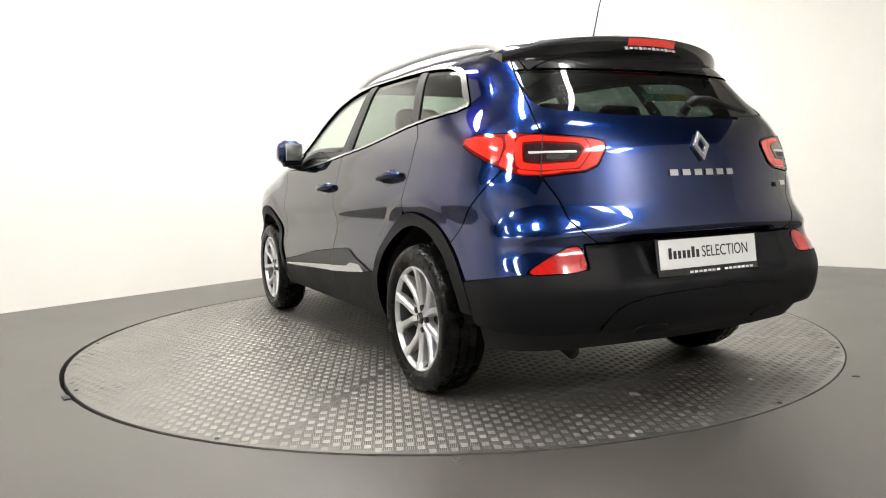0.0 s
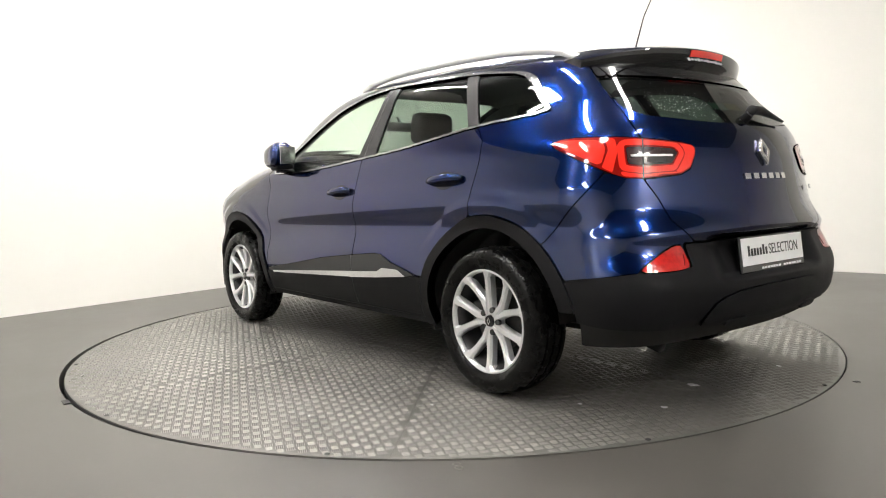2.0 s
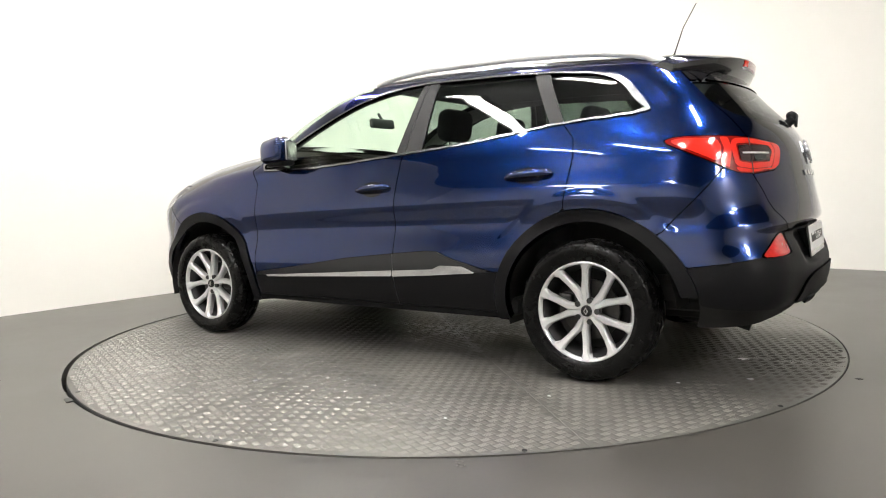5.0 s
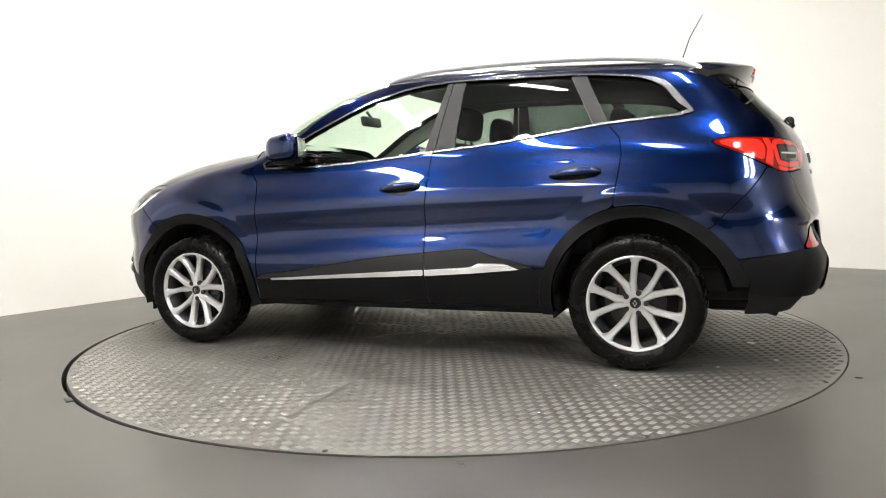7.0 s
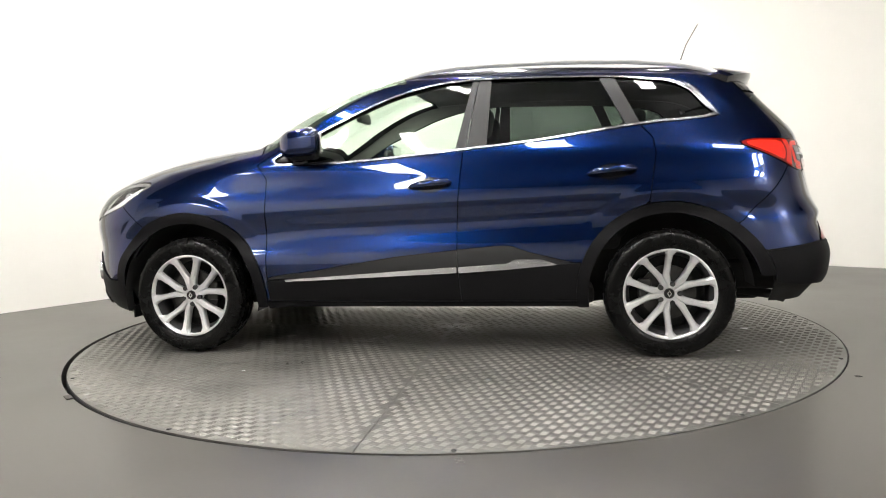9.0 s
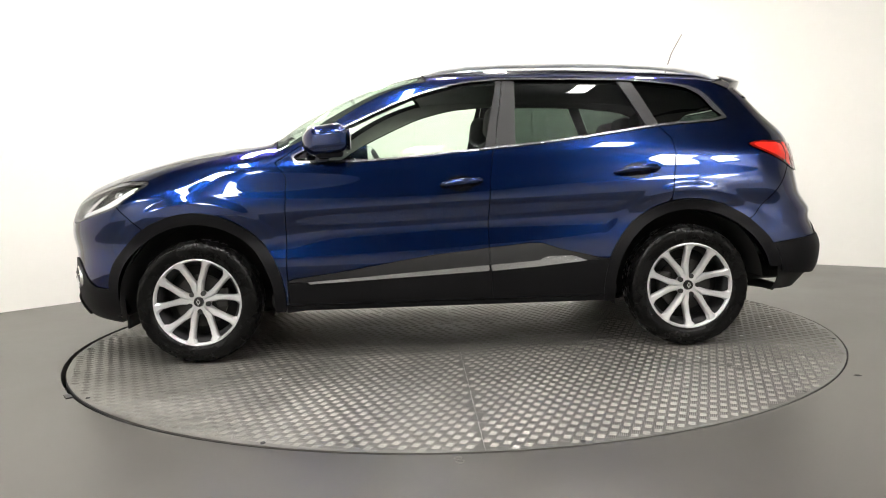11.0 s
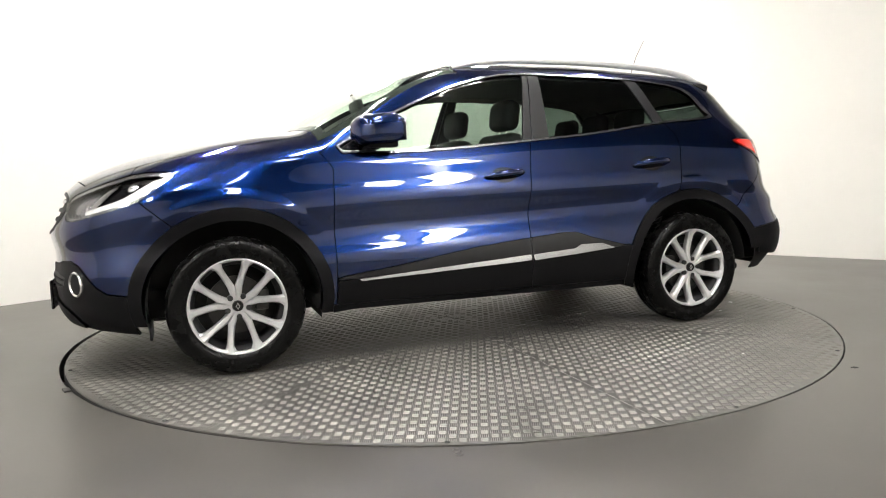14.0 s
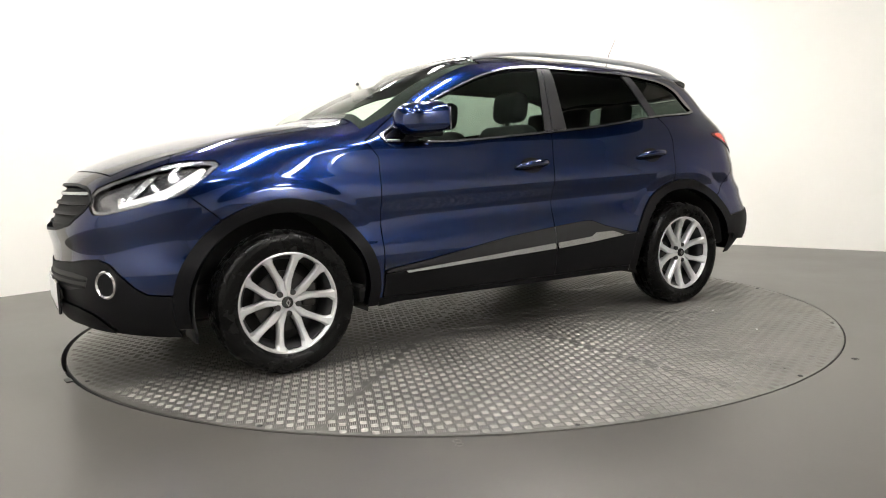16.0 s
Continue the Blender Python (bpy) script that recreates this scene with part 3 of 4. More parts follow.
gate = poly([(-1.60, 1.62), (-1.748, 1.42), (-1.838, 1.32), (-1.938, 1.20), (-2.006, 1.09), (-2.006, 0.94), (-2.06, 0.86), (-2.10, 0.78), (-2.19, 0.695), (-2.4, 0.69), (-2.9, 0.685), (-2.9, 1.60)])
rear_glass = poly([(-1.58, 1.64), (-1.750, 1.42), (-1.842, 1.32), (-1.930, 1.232), (-1.985, 1.204), (-2.05, 1.188), (-2.3, 1.17), (-3.2, 1.155), (-3.2, 1.64)])
reflector = poly(soft([(-1.97, 0.588), (-2.05, 0.655), (-2.10, 0.685), (-2.135, 0.685), (-2.165, 0.60), (-2.12, 0.588)], 1))
rear_black = poly([(-1.6, 0.545), (-1.745, 0.55), (-1.97, 0.588), (-2.165, 0.60), (-2.145, 0.69), (-2.4, 0.69), (-2.9, 0.685), (-2.9, 0.0), (-1.4, 0.0)])
rear_low = 0.375 - 0.02 * np.cos((WS + S_END) * 2) + 0.04 * ramp((WS + 1.9) / 0.35) - WZ
rear_bumper = poly([(-1.50, 0.62), (-1.655, 0.70), (-1.875, 0.965), (-2.006, 0.94), (-2.06, 0.86), (-2.10, 0.78), (-2.19, 0.695), (-2.4, 0.69), (-2.9, 0.685), (-2.9, 0.0), (-1.4, 0.0)])
front_black = poly([(1.4, 0.41), (1.75, 0.41), (1.88, 0.42), (1.93, 0.45), (2.04, 0.55), (2.10, 0.57), (2.2, 0.565), (2.30, 0.55), (2.9, 0.52), (2.9, 0.0), (1.4, 0.0)])
front_low = 0.225 + 0.03 * np.clip((WS - 1.9) / 0.4, -0.5, 1) - WZ
grille = poly(soft([(2.17, 0.875), (2.13, 0.80), (2.32, 0.70), (2.9, 0.68), (2.9, 0.895), (2.35, 0.895)], 1))
front_bumper = poly([(1.50, 0.62), (1.60, 0.74), (1.72, 0.85), (1.80, 0.95), (1.80, 1.25), (2.9, 1.25), (2.9, 0.0), (1.4, 0.0)])


def hood_area(x, y):
    return both(0.965 - 0.12 * y * y - x + 0.0, np.abs(y) - (0.70 - 0.22 * np.clip(x - 1.1, 0, 2) ** 2), x - (2.06 - 0.28 * y * y))


def screen_area(x, y):
    return both(x - (0.965 - 0.12 * y * y - 0.012), (0.14 - 0.18 * y * y) - x, np.abs(y) - (0.625 + 0.15 * np.clip((x - 0.14) / 0.8, 0, 1)))


def roof_area(x, y):
    return both(x - (0.14 - 0.18 * y * y - 0.006), -1.80 + 0.1 * y * y - x, np.abs(y) - 0.555)


tops = either(hood_area(WP[..., 0], WP[..., 1]), screen_area(WP[..., 0], WP[..., 1]), roof_area(WP[..., 0], WP[..., 1]))
off_top = -tops
arches = either(arch_f, arch_r)

car = thing("car", "dark blue metallic family crossover car parked on the turntable", "car")
PAINT = M["paint"]
sill = poly([(0.86, 0.40), (0.86, 0.25), (0.75, 0.262), (-0.9, 0.262), (-0.9, 0.40)])
panel("front_door", both(front_door, -dlo, low, -clad), PAINT, car)
panel("rear_door", both(rear_door, -dlo, low, -clad, -arch_r), PAINT, car)
panel("front_fender", both(poly([(0.84, 0.25), (0.84, 0.72), (0.83, 0.98), (0.89, 1.06), (0.60, 1.25), (0.3, 1.6), (1.8, 1.6), (1.8, 0.95), (1.72, 0.85), (1.60, 0.74), (1.50, 0.62), (1.4, 0.25)]),
                           -arch_f, -head, off_top, -dlo), PAINT, car)
quarter = both(poly([(-0.3, 1.7), (0.3, 1.6), (0.60, 1.25), (0.89, 1.06), (0.42, 1.2), (-1.1, 1.3), (-1.18, 1.21), (-1.25, 1.13), (-1.262, 1.05), (-1.225, 0.81), (-1.3, 0.3), (-1.50, 0.62), (-1.655, 0.70),
                     (-1.875, 0.965), (-2.006, 0.94), (-2.006, 1.09), (-1.938, 1.20), (-1.838, 1.32), (-1.748, 1.42), (-1.60, 1.62)]), -dlo, -arch_r, -lamp, off_top)
panel("body_side", quarter, PAINT, car)
panel("hood", hood_area(TX, TY), PAINT, car, top=True, mirror="join")
panel("roof", both(roof_area(TX, TY), -1.60 - TX), PAINT, car, top=True, mirror="join")
panel("spoiler_base", both(roof_area(TX, TY), TX + 1.60), M["gloss"], car, top=True, mirror="join", label="gloss black panel under the spoiler")
panel("windscreen", screen_area(TX, TY), M["glass"], car, top=True, mirror="join", off=-0.004, label="large clear windscreen")
panel("tailgate", both(gate, -rear_glass, -lamp, off_top), PAINT, car, mirror="join")
panel("rear_window", both(rear_glass, gate, WZ - 1.365), M["rear_glass"], car, mirror="join", off=-0.004, label="dark privacy glass dusted with specks")
panel("spoiler_base", both(rear_glass, gate, 1.368 - WZ, WZ - 1.52, off_top), M["gloss"], car, mirror="join", label="gloss black panel under the spoiler")
panel("rear_bumper", both(rear_bumper, -rear_black, -reflector, -arch_r), PAINT, car)
panel("rear_bumper_cladding", both(rear_black, -reflector, -arch_r, rear_low), M["black"], car, mirror="join", off=0.006, label="textured black plastic lower bumper")
panel("front_bumper", both(front_bumper, -front_black, -grille, -head, -arch_f, off_top), PAINT, car, mirror="join")
panel("front_bumper_cladding", both(front_black, -arch_f, front_low), M["black"], car, mirror="join", off=0.006, label="textured black plastic lower bumper")
panel("tail_lamp", lamp, M["red"], car, off=0.004, label="red wraparound tail lamp")
panel("reflector", reflector, M["reflex"], car, off=0.004, label="red rear reflector")
for k in range(6):
    panel("reflector_prism", both(reflector + 0.010, np.abs(WS + 2.035 + 0.020 * k) - 0.0024), M["red"], car, off=0.006, gap=0.0, thick=0.003)
panel("headlamp", head, M["lens"], car, off=0.002, label="clear headlamp")
panel("grille", grille, M["black"], car, off=-0.028, mirror="join")
for nm, dr in (("front_door_cladding", front_door), ("rear_door_cladding", rear_door)):
    split = 0.424 + 0.046 * (0.755 - WS) / 0.99 - WZ
    panel(nm, both(dr, clad, low, -arch_r, -arch_f, split), M["grey"], car, off=0.006, gap=0.0015, label="satin dark grey door cladding")
    panel(nm.replace("cladding", "rubbing_panel"), both(dr, clad, low, -arch_r, -arch_f, -split), M["black"], car, off=0.010, gap=0.0015, label="black plastic lower door panel")
panel("sill", both(sill, WZ - 0.297), M["black"], car, off=0.004, label="black plastic sill")
for nm, a, hub in (("front_arch_cladding", arch_f, HUBS[0]), ("rear_arch_cladding", arch_r, HUBS[1])):
    panel(nm, both(a, -ring(0.408, hub), 0.262 - WZ, np.where(WS < -1.4, 0.425 - WZ, -1.0)), M["black"], car, off=0.009, thick=0.05, label="textured black plastic wheel arch trim", gap=0.0)
# glasshouse
trim_w = 0.011 + 0.024 * ramp((-WS - 1.30) / 0.22) * ramp((WZ - 1.225) / 0.07)
front_glass = both(dlo + 0.014, poly([(1.0, 0.9), (0.1, 1.6), (-0.33, 1.6), (-0.315, 1.48), (-0.225, 1.09), (-0.22, 0.9)]))
rear_door_glass = both(dlo + 0.014, poly([(-0.425, 1.6), (-0.385, 0.9), (-1.00, 0.9), (-1.115, 1.21), (-0.985, 1.47), (-0.95, 1.6)]))
quarter_glass = both(dlo + trim_w + 0.002, poly([(-1.03, 1.6), (-1.075, 1.45), (-1.19, 1.21), (-1.3, 1.0), (-1.8, 1.0), (-1.8, 1.6)]))
panel("front_door_glass", front_glass, M["glass"], car, off=-0.006, thick=0.004, gap=0.0)
panel("rear_door_glass", rear_door_glass, M["privacy"], car, off=-0.006, thick=0.004, gap=0.0, label="dark privacy glass")
panel("quarter_glass", quarter_glass, M["privacy"], car, off=-0.004, thick=0.004, gap=0.0, label="dark privacy glass")
pillars = both(dlo + 0.012, -front_glass, -rear_door_glass, -quarter_glass)
panel("pillar_trim", both(pillars, poly([(-0.2, 1.0), (-0.2, 1.6), (-0.37, 1.6), (-0.30, 1.2), (-0.275, 1.0)])), M["grey"], car, off=0.001, gap=0.0015)
panel("pillar_trim", both(pillars, poly([(-0.276, 1.0), (-0.301, 1.2), (-0.371, 1.6), (-0.7, 1.6), (-0.7, 1.0)])), M["grey"], car, off=0.001, gap=0.0015)
panel("pillar_trim", both(pillars, poly([(-0.75, 1.6), (-0.75, 1.0), (-1.3, 1.0), (-1.3, 1.6)])), M["grey"], car, off=0.001, gap=0.0015)
panel("window_trim", both(dlo, -(dlo + trim_w)), M["trim"], car, off=0.006, thick=0.015, gap=0.0, label="chrome strip round the side windows")
# chrome door strips
panel("door_strip", both(poly([(0.755, 0.428), (-0.235, 0.487), (-0.235, 0.452), (0.72, 0.414)]), front_door), M["trim"], car, off=0.014, lean=(0.46, 0.28), label="chrome door strip")
panel("door_strip", both(poly([(-0.235, 0.487), (-0.50, 0.503), (-0.585, 0.545), (-0.63, 0.54), (-0.775, 0.49), (-0.5, 0.468), (-0.235, 0.452)]), rear_door), M["trim"], car, off=0.014, lean=(0.49, 0.26), label="chrome door strip")
# dark shell behind the panels
shell = both(-arches + 0.0, 0.28 - WZ, -(dlo + 0.01), -rear_glass, off_top - 0.05, -head)
panel("pillar_lining", both(-(dlo + 0.004), 1.06 - WZ, -rear_glass, off_top - 0.02), M["lining"], car, off=-0.032, mirror="join", gap=0.0, thick=0.002, label="light grey pillar lining")
panel("inner_shell", shell, M["inner"], car, off=-0.022, mirror="join", gap=-0.004, thick=0.002)


def on_side(x, z):
    """Place and normal of the body's left side in the wall chart."""
    s, zz = np.array([float(x)]), np.array([float(z)])
    p = wall_place(s, zz)
    return Vector(p[0]), Vector(body_normal(p)[0])


def on_top(x, y):
    p = top_place(np.array([float(x)]), np.array([float(abs(y))]))
    n = Vector(body_normal(p)[0])
    v = Vector(p[0])
    if y < 0:
        v.y, n.y = -v.y, -n.y
    return v, n


def facing(p, n, lift=0.0):
    """A pose whose z axis is n and whose y axis points up the surface."""
    n = n.normalized()
    xa = Vector((0, 0, 1)).cross(n).normalized()
    ya = n.cross(xa)
    return Matrix.Translation(p + n * lift) @ Matrix((
        (xa.x, ya.x, n.x, 0), (xa.y, ya.y, n.y, 0), (xa.z, ya.z, n.z, 0), (0, 0, 0, 1)))


FLIP = Matrix.Diagonal((1, -1, 1, 1))


def pair(name, build, material, parents, label="", smooth=True, angle=35):
    """A part on the left and its mirror image on the right. parents: one thing, or the left and the right one."""
    pl, pr = parents if isinstance(parents, (list, tuple)) else (parents, parents)
    out = []
    for par, m in ((pl, Matrix()), (pr, FLIP)):
        bm = bmesh.new()
        build(bm)
        bmesh.ops.transform(bm, matrix=m, verts=bm.verts)
        out.append(part(name, bm, material, par, label, smooth=smooth, angle=angle))
    return out


# ------------------------------------------------------------------ wheels
def build_wheel(m, spin):
    w = new("wheel")
    w.parent = car
    w.matrix_basis = m @ Matrix.Scale(0.973, 4)
    w["label"] = "silver alloy wheel with black tyre"
    bm = bmesh.new()
    prof = [(0.228, 0.072), (0.238, 0.086), (0.248, 0.097), (0.262, 0.102), (0.29, 0.106), (0.306, 0.105), (0.320, 0.098), (0.331, 0.083), (0.336, 0.062), (0.338, 0.048),
            (0.330, 0.046), (0.330, 0.040), (0.3385, 0.038), (0.340, 0.006), (0.331, 0.005), (0.331, -0.005), (0.340, -0.006), (0.3385, -0.038), (0.330, -0.04),
            (0.330, -0.046), (0.338, -0.048), (0.334, -0.075), (0.31, -0.1), (0.262, -0.104), (0.222, -0.075)]
    spin_profile(bm, prof, 160, True)
    bm.verts.ensure_lookup_table()
    k = len(prof)
    for i in range(160):                      # shoulder tread blocks
        if i % 4 == 0:
            for j in (7, 8):
                v = bm.verts[i * k + j]
                v.co.x, v.co.z = v.co.x * 0.988, v.co.z * 0.988
        if i % 4 == 2:
            for j in (13, 16):
                v = bm.verts[i * k + j]
                v.co.x, v.co.z = v.co.x * 0.985, v.co.z * 0.985
    part("tyre", bm, M["rubber"], w, "black rubber tyre", smooth=True, angle=40)
    bm = bmesh.new()
    spin_profile(bm, [(0.232, 0.076), (0.240, 0.084), (0.240, 0.090), (0.234, 0.092), (0.228, 0.087), (0.224, 0.072), (0.230, 0.06)], 80, True)
    rim = part("rim", bm, M["alloy"], w, "silver five-twin-spoke alloy rim", smooth=True, angle=40)
    # barrel behind the spokes, its shade given by the dark material
    bm = bmesh.new()
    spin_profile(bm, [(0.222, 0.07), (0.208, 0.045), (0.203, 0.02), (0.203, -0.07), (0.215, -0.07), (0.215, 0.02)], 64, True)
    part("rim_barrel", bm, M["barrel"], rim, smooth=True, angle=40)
    for k in range(5):
        for side in (-1, 1):
            rot = Matrix.Rotation(-radians(90 - spin + 72 * k), 4, "Y")
            bm = bmesh.new()
            edge = [(0.028, 0.020), (0.058, 0.027), (0.092, 0.035), (0.140, 0.055), (0.180, 0.076), (0.196, 0.107)]
            inner = [(0.028, 0.000), (0.058, 0.000), (0.096, 0.001), (0.143, 0.024), (0.190, 0.044), (0.2195, 0.045)]
            heights = [0.066, 0.066, 0.067, 0.073, 0.084, 0.091]

            def v(p, h):
                return bm.verts.new(rot @ Vector((1.045 * p[0], h, 1.045 * p[1] * side)))
            rows = []
            for e, n_, h in zip(edge, inner, heights):
                e2 = (e[0] * 0.75 + n_[0] * 0.25, e[1] * 0.78 + n_[1] * 0.22)
                n2 = (e[0] * 0.25 + n_[0] * 0.75, e[1] * 0.22 + n_[1] * 0.78)
                rows.append([v(e, h - 0.042), v(e, h - 0.011), v(e2, h), v(n2, h), v(n_, h - 0.011), v(n_, h - 0.042)])
            for A, B in zip(rows, rows[1:]):
                for i in range(5):
                    bm.faces.new((A[i], B[i], B[i + 1], A[i + 1]))
            bm.faces.new(rows[0])
            bm.faces.new(rows[-1][::-1])
            part("spoke", bm, M["alloy"], rim)
    R90 = Matrix.Rotation(radians(-90), 4, "X")
    bm = bmesh.new()
    cyl(bm, (0, 0.045, 0), 0.064, 0.056, 0.034, R90, 30)
    part("hub", bm, M["alloy"], rim, smooth=True, angle=30)
    bm = bmesh.new()
    cyl(bm, (0, 0.066, 0), 0.029, 0.025, 0.012, R90, 28)
    cap = part("hub_cap", bm, M["gloss"], rim, "gloss black hub cap with a silver diamond", smooth=True, angle=30)
    bm = bmesh.new()
    out, inn = [(0, 0.019), (0.012, 0), (0, -0.019), (-0.012, 0)], [(0, 0.010), (0.006, 0), (0, -0.010), (-0.006, 0)]
    for i in range(4):
        j = (i + 1) % 4
        slab(bm, [out[i], out[j], inn[j], inn[i]], 0.072, 0.0745, R90 @ FLIP)
    part("hub_emblem", bm, M["chrome"], rim)
    for k in range(5):
        a = radians(54 - spin + 72 * k)
        bm = bmesh.new()
        cyl(bm, (0.053 * math.cos(a), 0.062, 0.053 * math.sin(a)), 0.0145, 0.0135, 0.016, R90, 12)
        part("wheel_nut", bm, M["ink"], rim)
    bm = bmesh.new()
    cyl(bm, (0, 0.0, 0), 0.145, 0.145, 0.02, R90, 40)
    part("brake_disc", bm, M["steel"], w, smooth=True, angle=30)
    bm = bmesh.new()
    box(bm, (0.12 if m.translation.x < 0 else -0.12, 0.005, 0.02), (0.07, 0.06, 0.11), bevel=0.012)
    part("brake_caliper", bm, M["steel"], w)
    bm = bmesh.new()
    cyl(bm, (0, -0.05, 0), 0.198, 0.198, 0.02, R90, 40)
    part("backing_plate", bm, M["inner"], w)


for sx in (1.323, -1.323):
    build_wheel(pose(sx, 0.787, 0.3315), 5 if sx > 0 else 18)
    build_wheel(pose(sx, -0.787, 0.3315, 0, 0, 180), 0)

# wheel wells and floor pan
for hx, hz in HUBS:
    def well(bm, hx=hx, hz=hz):
        prof = []
        nn = 28
        for i in range(nn + 1):
            a = radians(-14 + (208 if hx > 0 else 190) * i / nn)
            prof.append((hx + 0.413 * math.cos(a), hz + 0.413 * math.sin(a)))
        ring_out = [bm.verts.new((x, 0.85, z)) for x, z in prof]
        ring_in = [bm.verts.new((x, 0.54, z)) for x, z in prof]
        for i in range(nn):
            bm.faces.new((ring_out[i], ring_out[i + 1], ring_in[i + 1], ring_in[i]))
        bm.faces.new(ring_in)
    pair("wheel_well", well, M["inner"], car)
for nm, c, sz, bv in (("floor_pan", (0, 0, 0.315), (1.9, 1.62, 0.09), 0.03), ("engine_shield", (1.75, 0, 0.33), (0.6, 1.2, 0.16), 0.05),
                      ("boot_floor", (-1.8, 0, 0.40), (0.55, 1.3, 0.16), 0.05), ("front_subframe", (1.3, 0, 0.38), (1.0, 1.04, 0.2), 0.03),
                      ("rear_subframe", (-1.3, 0, 0.4), (1.0, 1.04, 0.2), 0.03), ("tunnel_shield", (0, 0, 0.27), (2.2, 0.5, 0.06), 0.02),
                      ("jacking_rail", (0.1, 0.72, 0.262), (1.3, 0.06, 0.03), 0.01), ("jacking_rail", (0.1, -0.72, 0.262), (1.3, 0.06, 0.03), 0.01)):
    bm = bmesh.new()
    box(bm, c, sz, bevel=bv)
    part(nm, bm, M["inner"], car)
pair("air_deflector", lambda bm: box(bm, (1.72, 0.70, 0.225), (0.012, 0.2, 0.07), bevel=0.004), M["black"], car)
bm = bmesh.new()
tube(bm, [(-1.3, 0.5, 0.30), (-1.75, 0.5, 0.30), (-1.9, 0.5, 0.275), (-1.97, 0.5, 0.255)], 0.026, 14)
part("exhaust_pipe", bm, M["inner"], car, "dark steel exhaust tailpipe", smooth=True)
bm = bmesh.new()
box(bm, (-1.75, 0.0, 0.30), (0.28, 0.9, 0.13), bevel=0.05)
part("rear_silencer", bm, M["inner"], car)

# ------------------------------------------------------------------ mirrors
def mirror_cap(bm):
    box(bm, (0, 0, 0), (0.255, 0.165, 0.190), bevel=0.062, seg=5)
    for v in bm.verts:
        k = (v.co.y + 0.0825) / 0.165
        f, r = max(v.co.x, 0) / 0.125, max(-v.co.x, 0) / 0.125
        v.co.z *= (0.90 + 0.12 * (1 - k)) * (1 - 0.12 * f)
        if v.co.z < 0:
            v.co.z *= 0.86 - 0.20 * r
        else:
            v.co.z -= 0.016 * f
        v.co.x -= 0.050 * k * k + 0.25 * max(v.co.x, 0) * k
    bmesh.ops.transform(bm, matrix=pose(0.630, 0.892, 1.160, 0, 0, -8), verts=bm.verts)


def mirror_base(bm):
    vs = box(bm, (0, 0, 0), (0.150, 0.120, 0.036), bevel=0.016, seg=3)
    for v in bm.verts:
        v.co.x -= 0.04 * max(v.co.y, 0) / 0.1
    bmesh.ops.transform(bm, matrix=pose(0.60, 0.875, 1.094, -4, 0, -8), verts=bm.verts)
    tube(bm, [(0.62, 0.88, 1.085), (0.635, 0.84, 1.072), (0.645, 0.79, 1.066)], [0.04, 0.034, 0.04], 12, 0.5)


def mirror_glass(bm):
    vs = box(bm, (0, 0, 0), (0.006, 0.125, 0.11), bevel=0.002)
    bmesh.ops.transform(bm, matrix=pose(0.490, 0.885, 1.165, 0, 0, 16), verts=bm.verts)


def mirror_lamp(bm):
    tube(bm, [(0.685, 0.86, 1.106), (0.665, 0.93, 1.104), (0.60, 0.956, 1.112), (0.53, 0.950, 1.122)], 0.0055, 8, 0.8)


mirrors = []
for _ in range(2):
    e = new("door_mirror")
    e.parent = car
    mirrors.append(e)
pair("mirror_cap", mirror_cap, M["paint"], mirrors, "blue painted mirror cap", angle=50)
pair("mirror_base", mirror_base, M["black"], mirrors, "black plastic mirror base", angle=50)
pair("mirror_glass", mirror_glass, M["chrome"], mirrors)
pair("mirror_lamp", mirror_lamp, M["barrel"], mirrors, "clear indicator strip")


# sail panel ahead of the front glass
panel("sail_panel", both(dlo + 0.02, poly([(0.95, 0.9), (0.95, 1.3), (0.60, 1.3), (0.66, 1.0)])), M["gloss"], car, off=0.002, gap=0.001)

# ------------------------------------------------------------------ handles
for hx, hz, ln in ((-0.095, 0.921, 0.225), (-1.04, 0.962, 0.245)):
    # black ellipse laid on the paint for the shade in the handle's hollow
    cup = ((WS - hx) / 0.075) ** 2 + ((WZ - hz) / 0.042) ** 2
    panel("handle_cup_shade", (np.sqrt(cup) - 1) * 0.042, M["gloss"], car, off=0.0012, gap=0.0, thick=0.002)
    p, n = on_side(hx, hz)

    def handle(bm, hx=hx, hz=hz, ln=ln):
        pts, rr = [], []
        for i in range(13):
            u = -1 + 2 * i / 12
            q, nn = on_side(hx - u * ln / 2, hz + 0.010 * u)
            pts.append(q + nn * (0.004 + 0.034 * (1 - abs(u) ** 3)))
            rr.append(0.019 * (1 - 0.45 * abs(min(u, 0)) ** 2) * (0.55 if i in (0, 12) else 1))
        tube(bm, pts, rr, 12, 0.95)
    pair("door_handle", handle, M["paint"], car, "blue painted door handle")

# ------------------------------------------------------------- roof fittings
def rail(bm):
    pts = []
    for i in range(25):
        u = i / 24
        x = 0.08 - 1.68 * u
        p, n = on_top(x, 0.552)
        lift = 0.043 * min(1, math.sin(math.pi * u) ** 0.5 * 1.15) - 0.004
        pts.append((x, 0.560, p.z + lift))
    tube(bm, pts, 0.015, 10, 1.3)


pair("roof_rail", rail, M["rail"], car, "silver roof rail")
ap, an = on_top(-1.47, 0)
bm = bmesh.new()
tube(bm, [ap, ap + Vector((-0.012, 0, 0.028)), ap + Vector((-0.022, 0, 0.05))], [0.014, 0.008, 0.005], 10)
tube(bm, [ap + Vector((-0.02, 0, 0.045)), (-1.535, 0, 1.72), (-1.603, 0, 1.838)], [0.0040, 0.0030, 0.0024], 8)
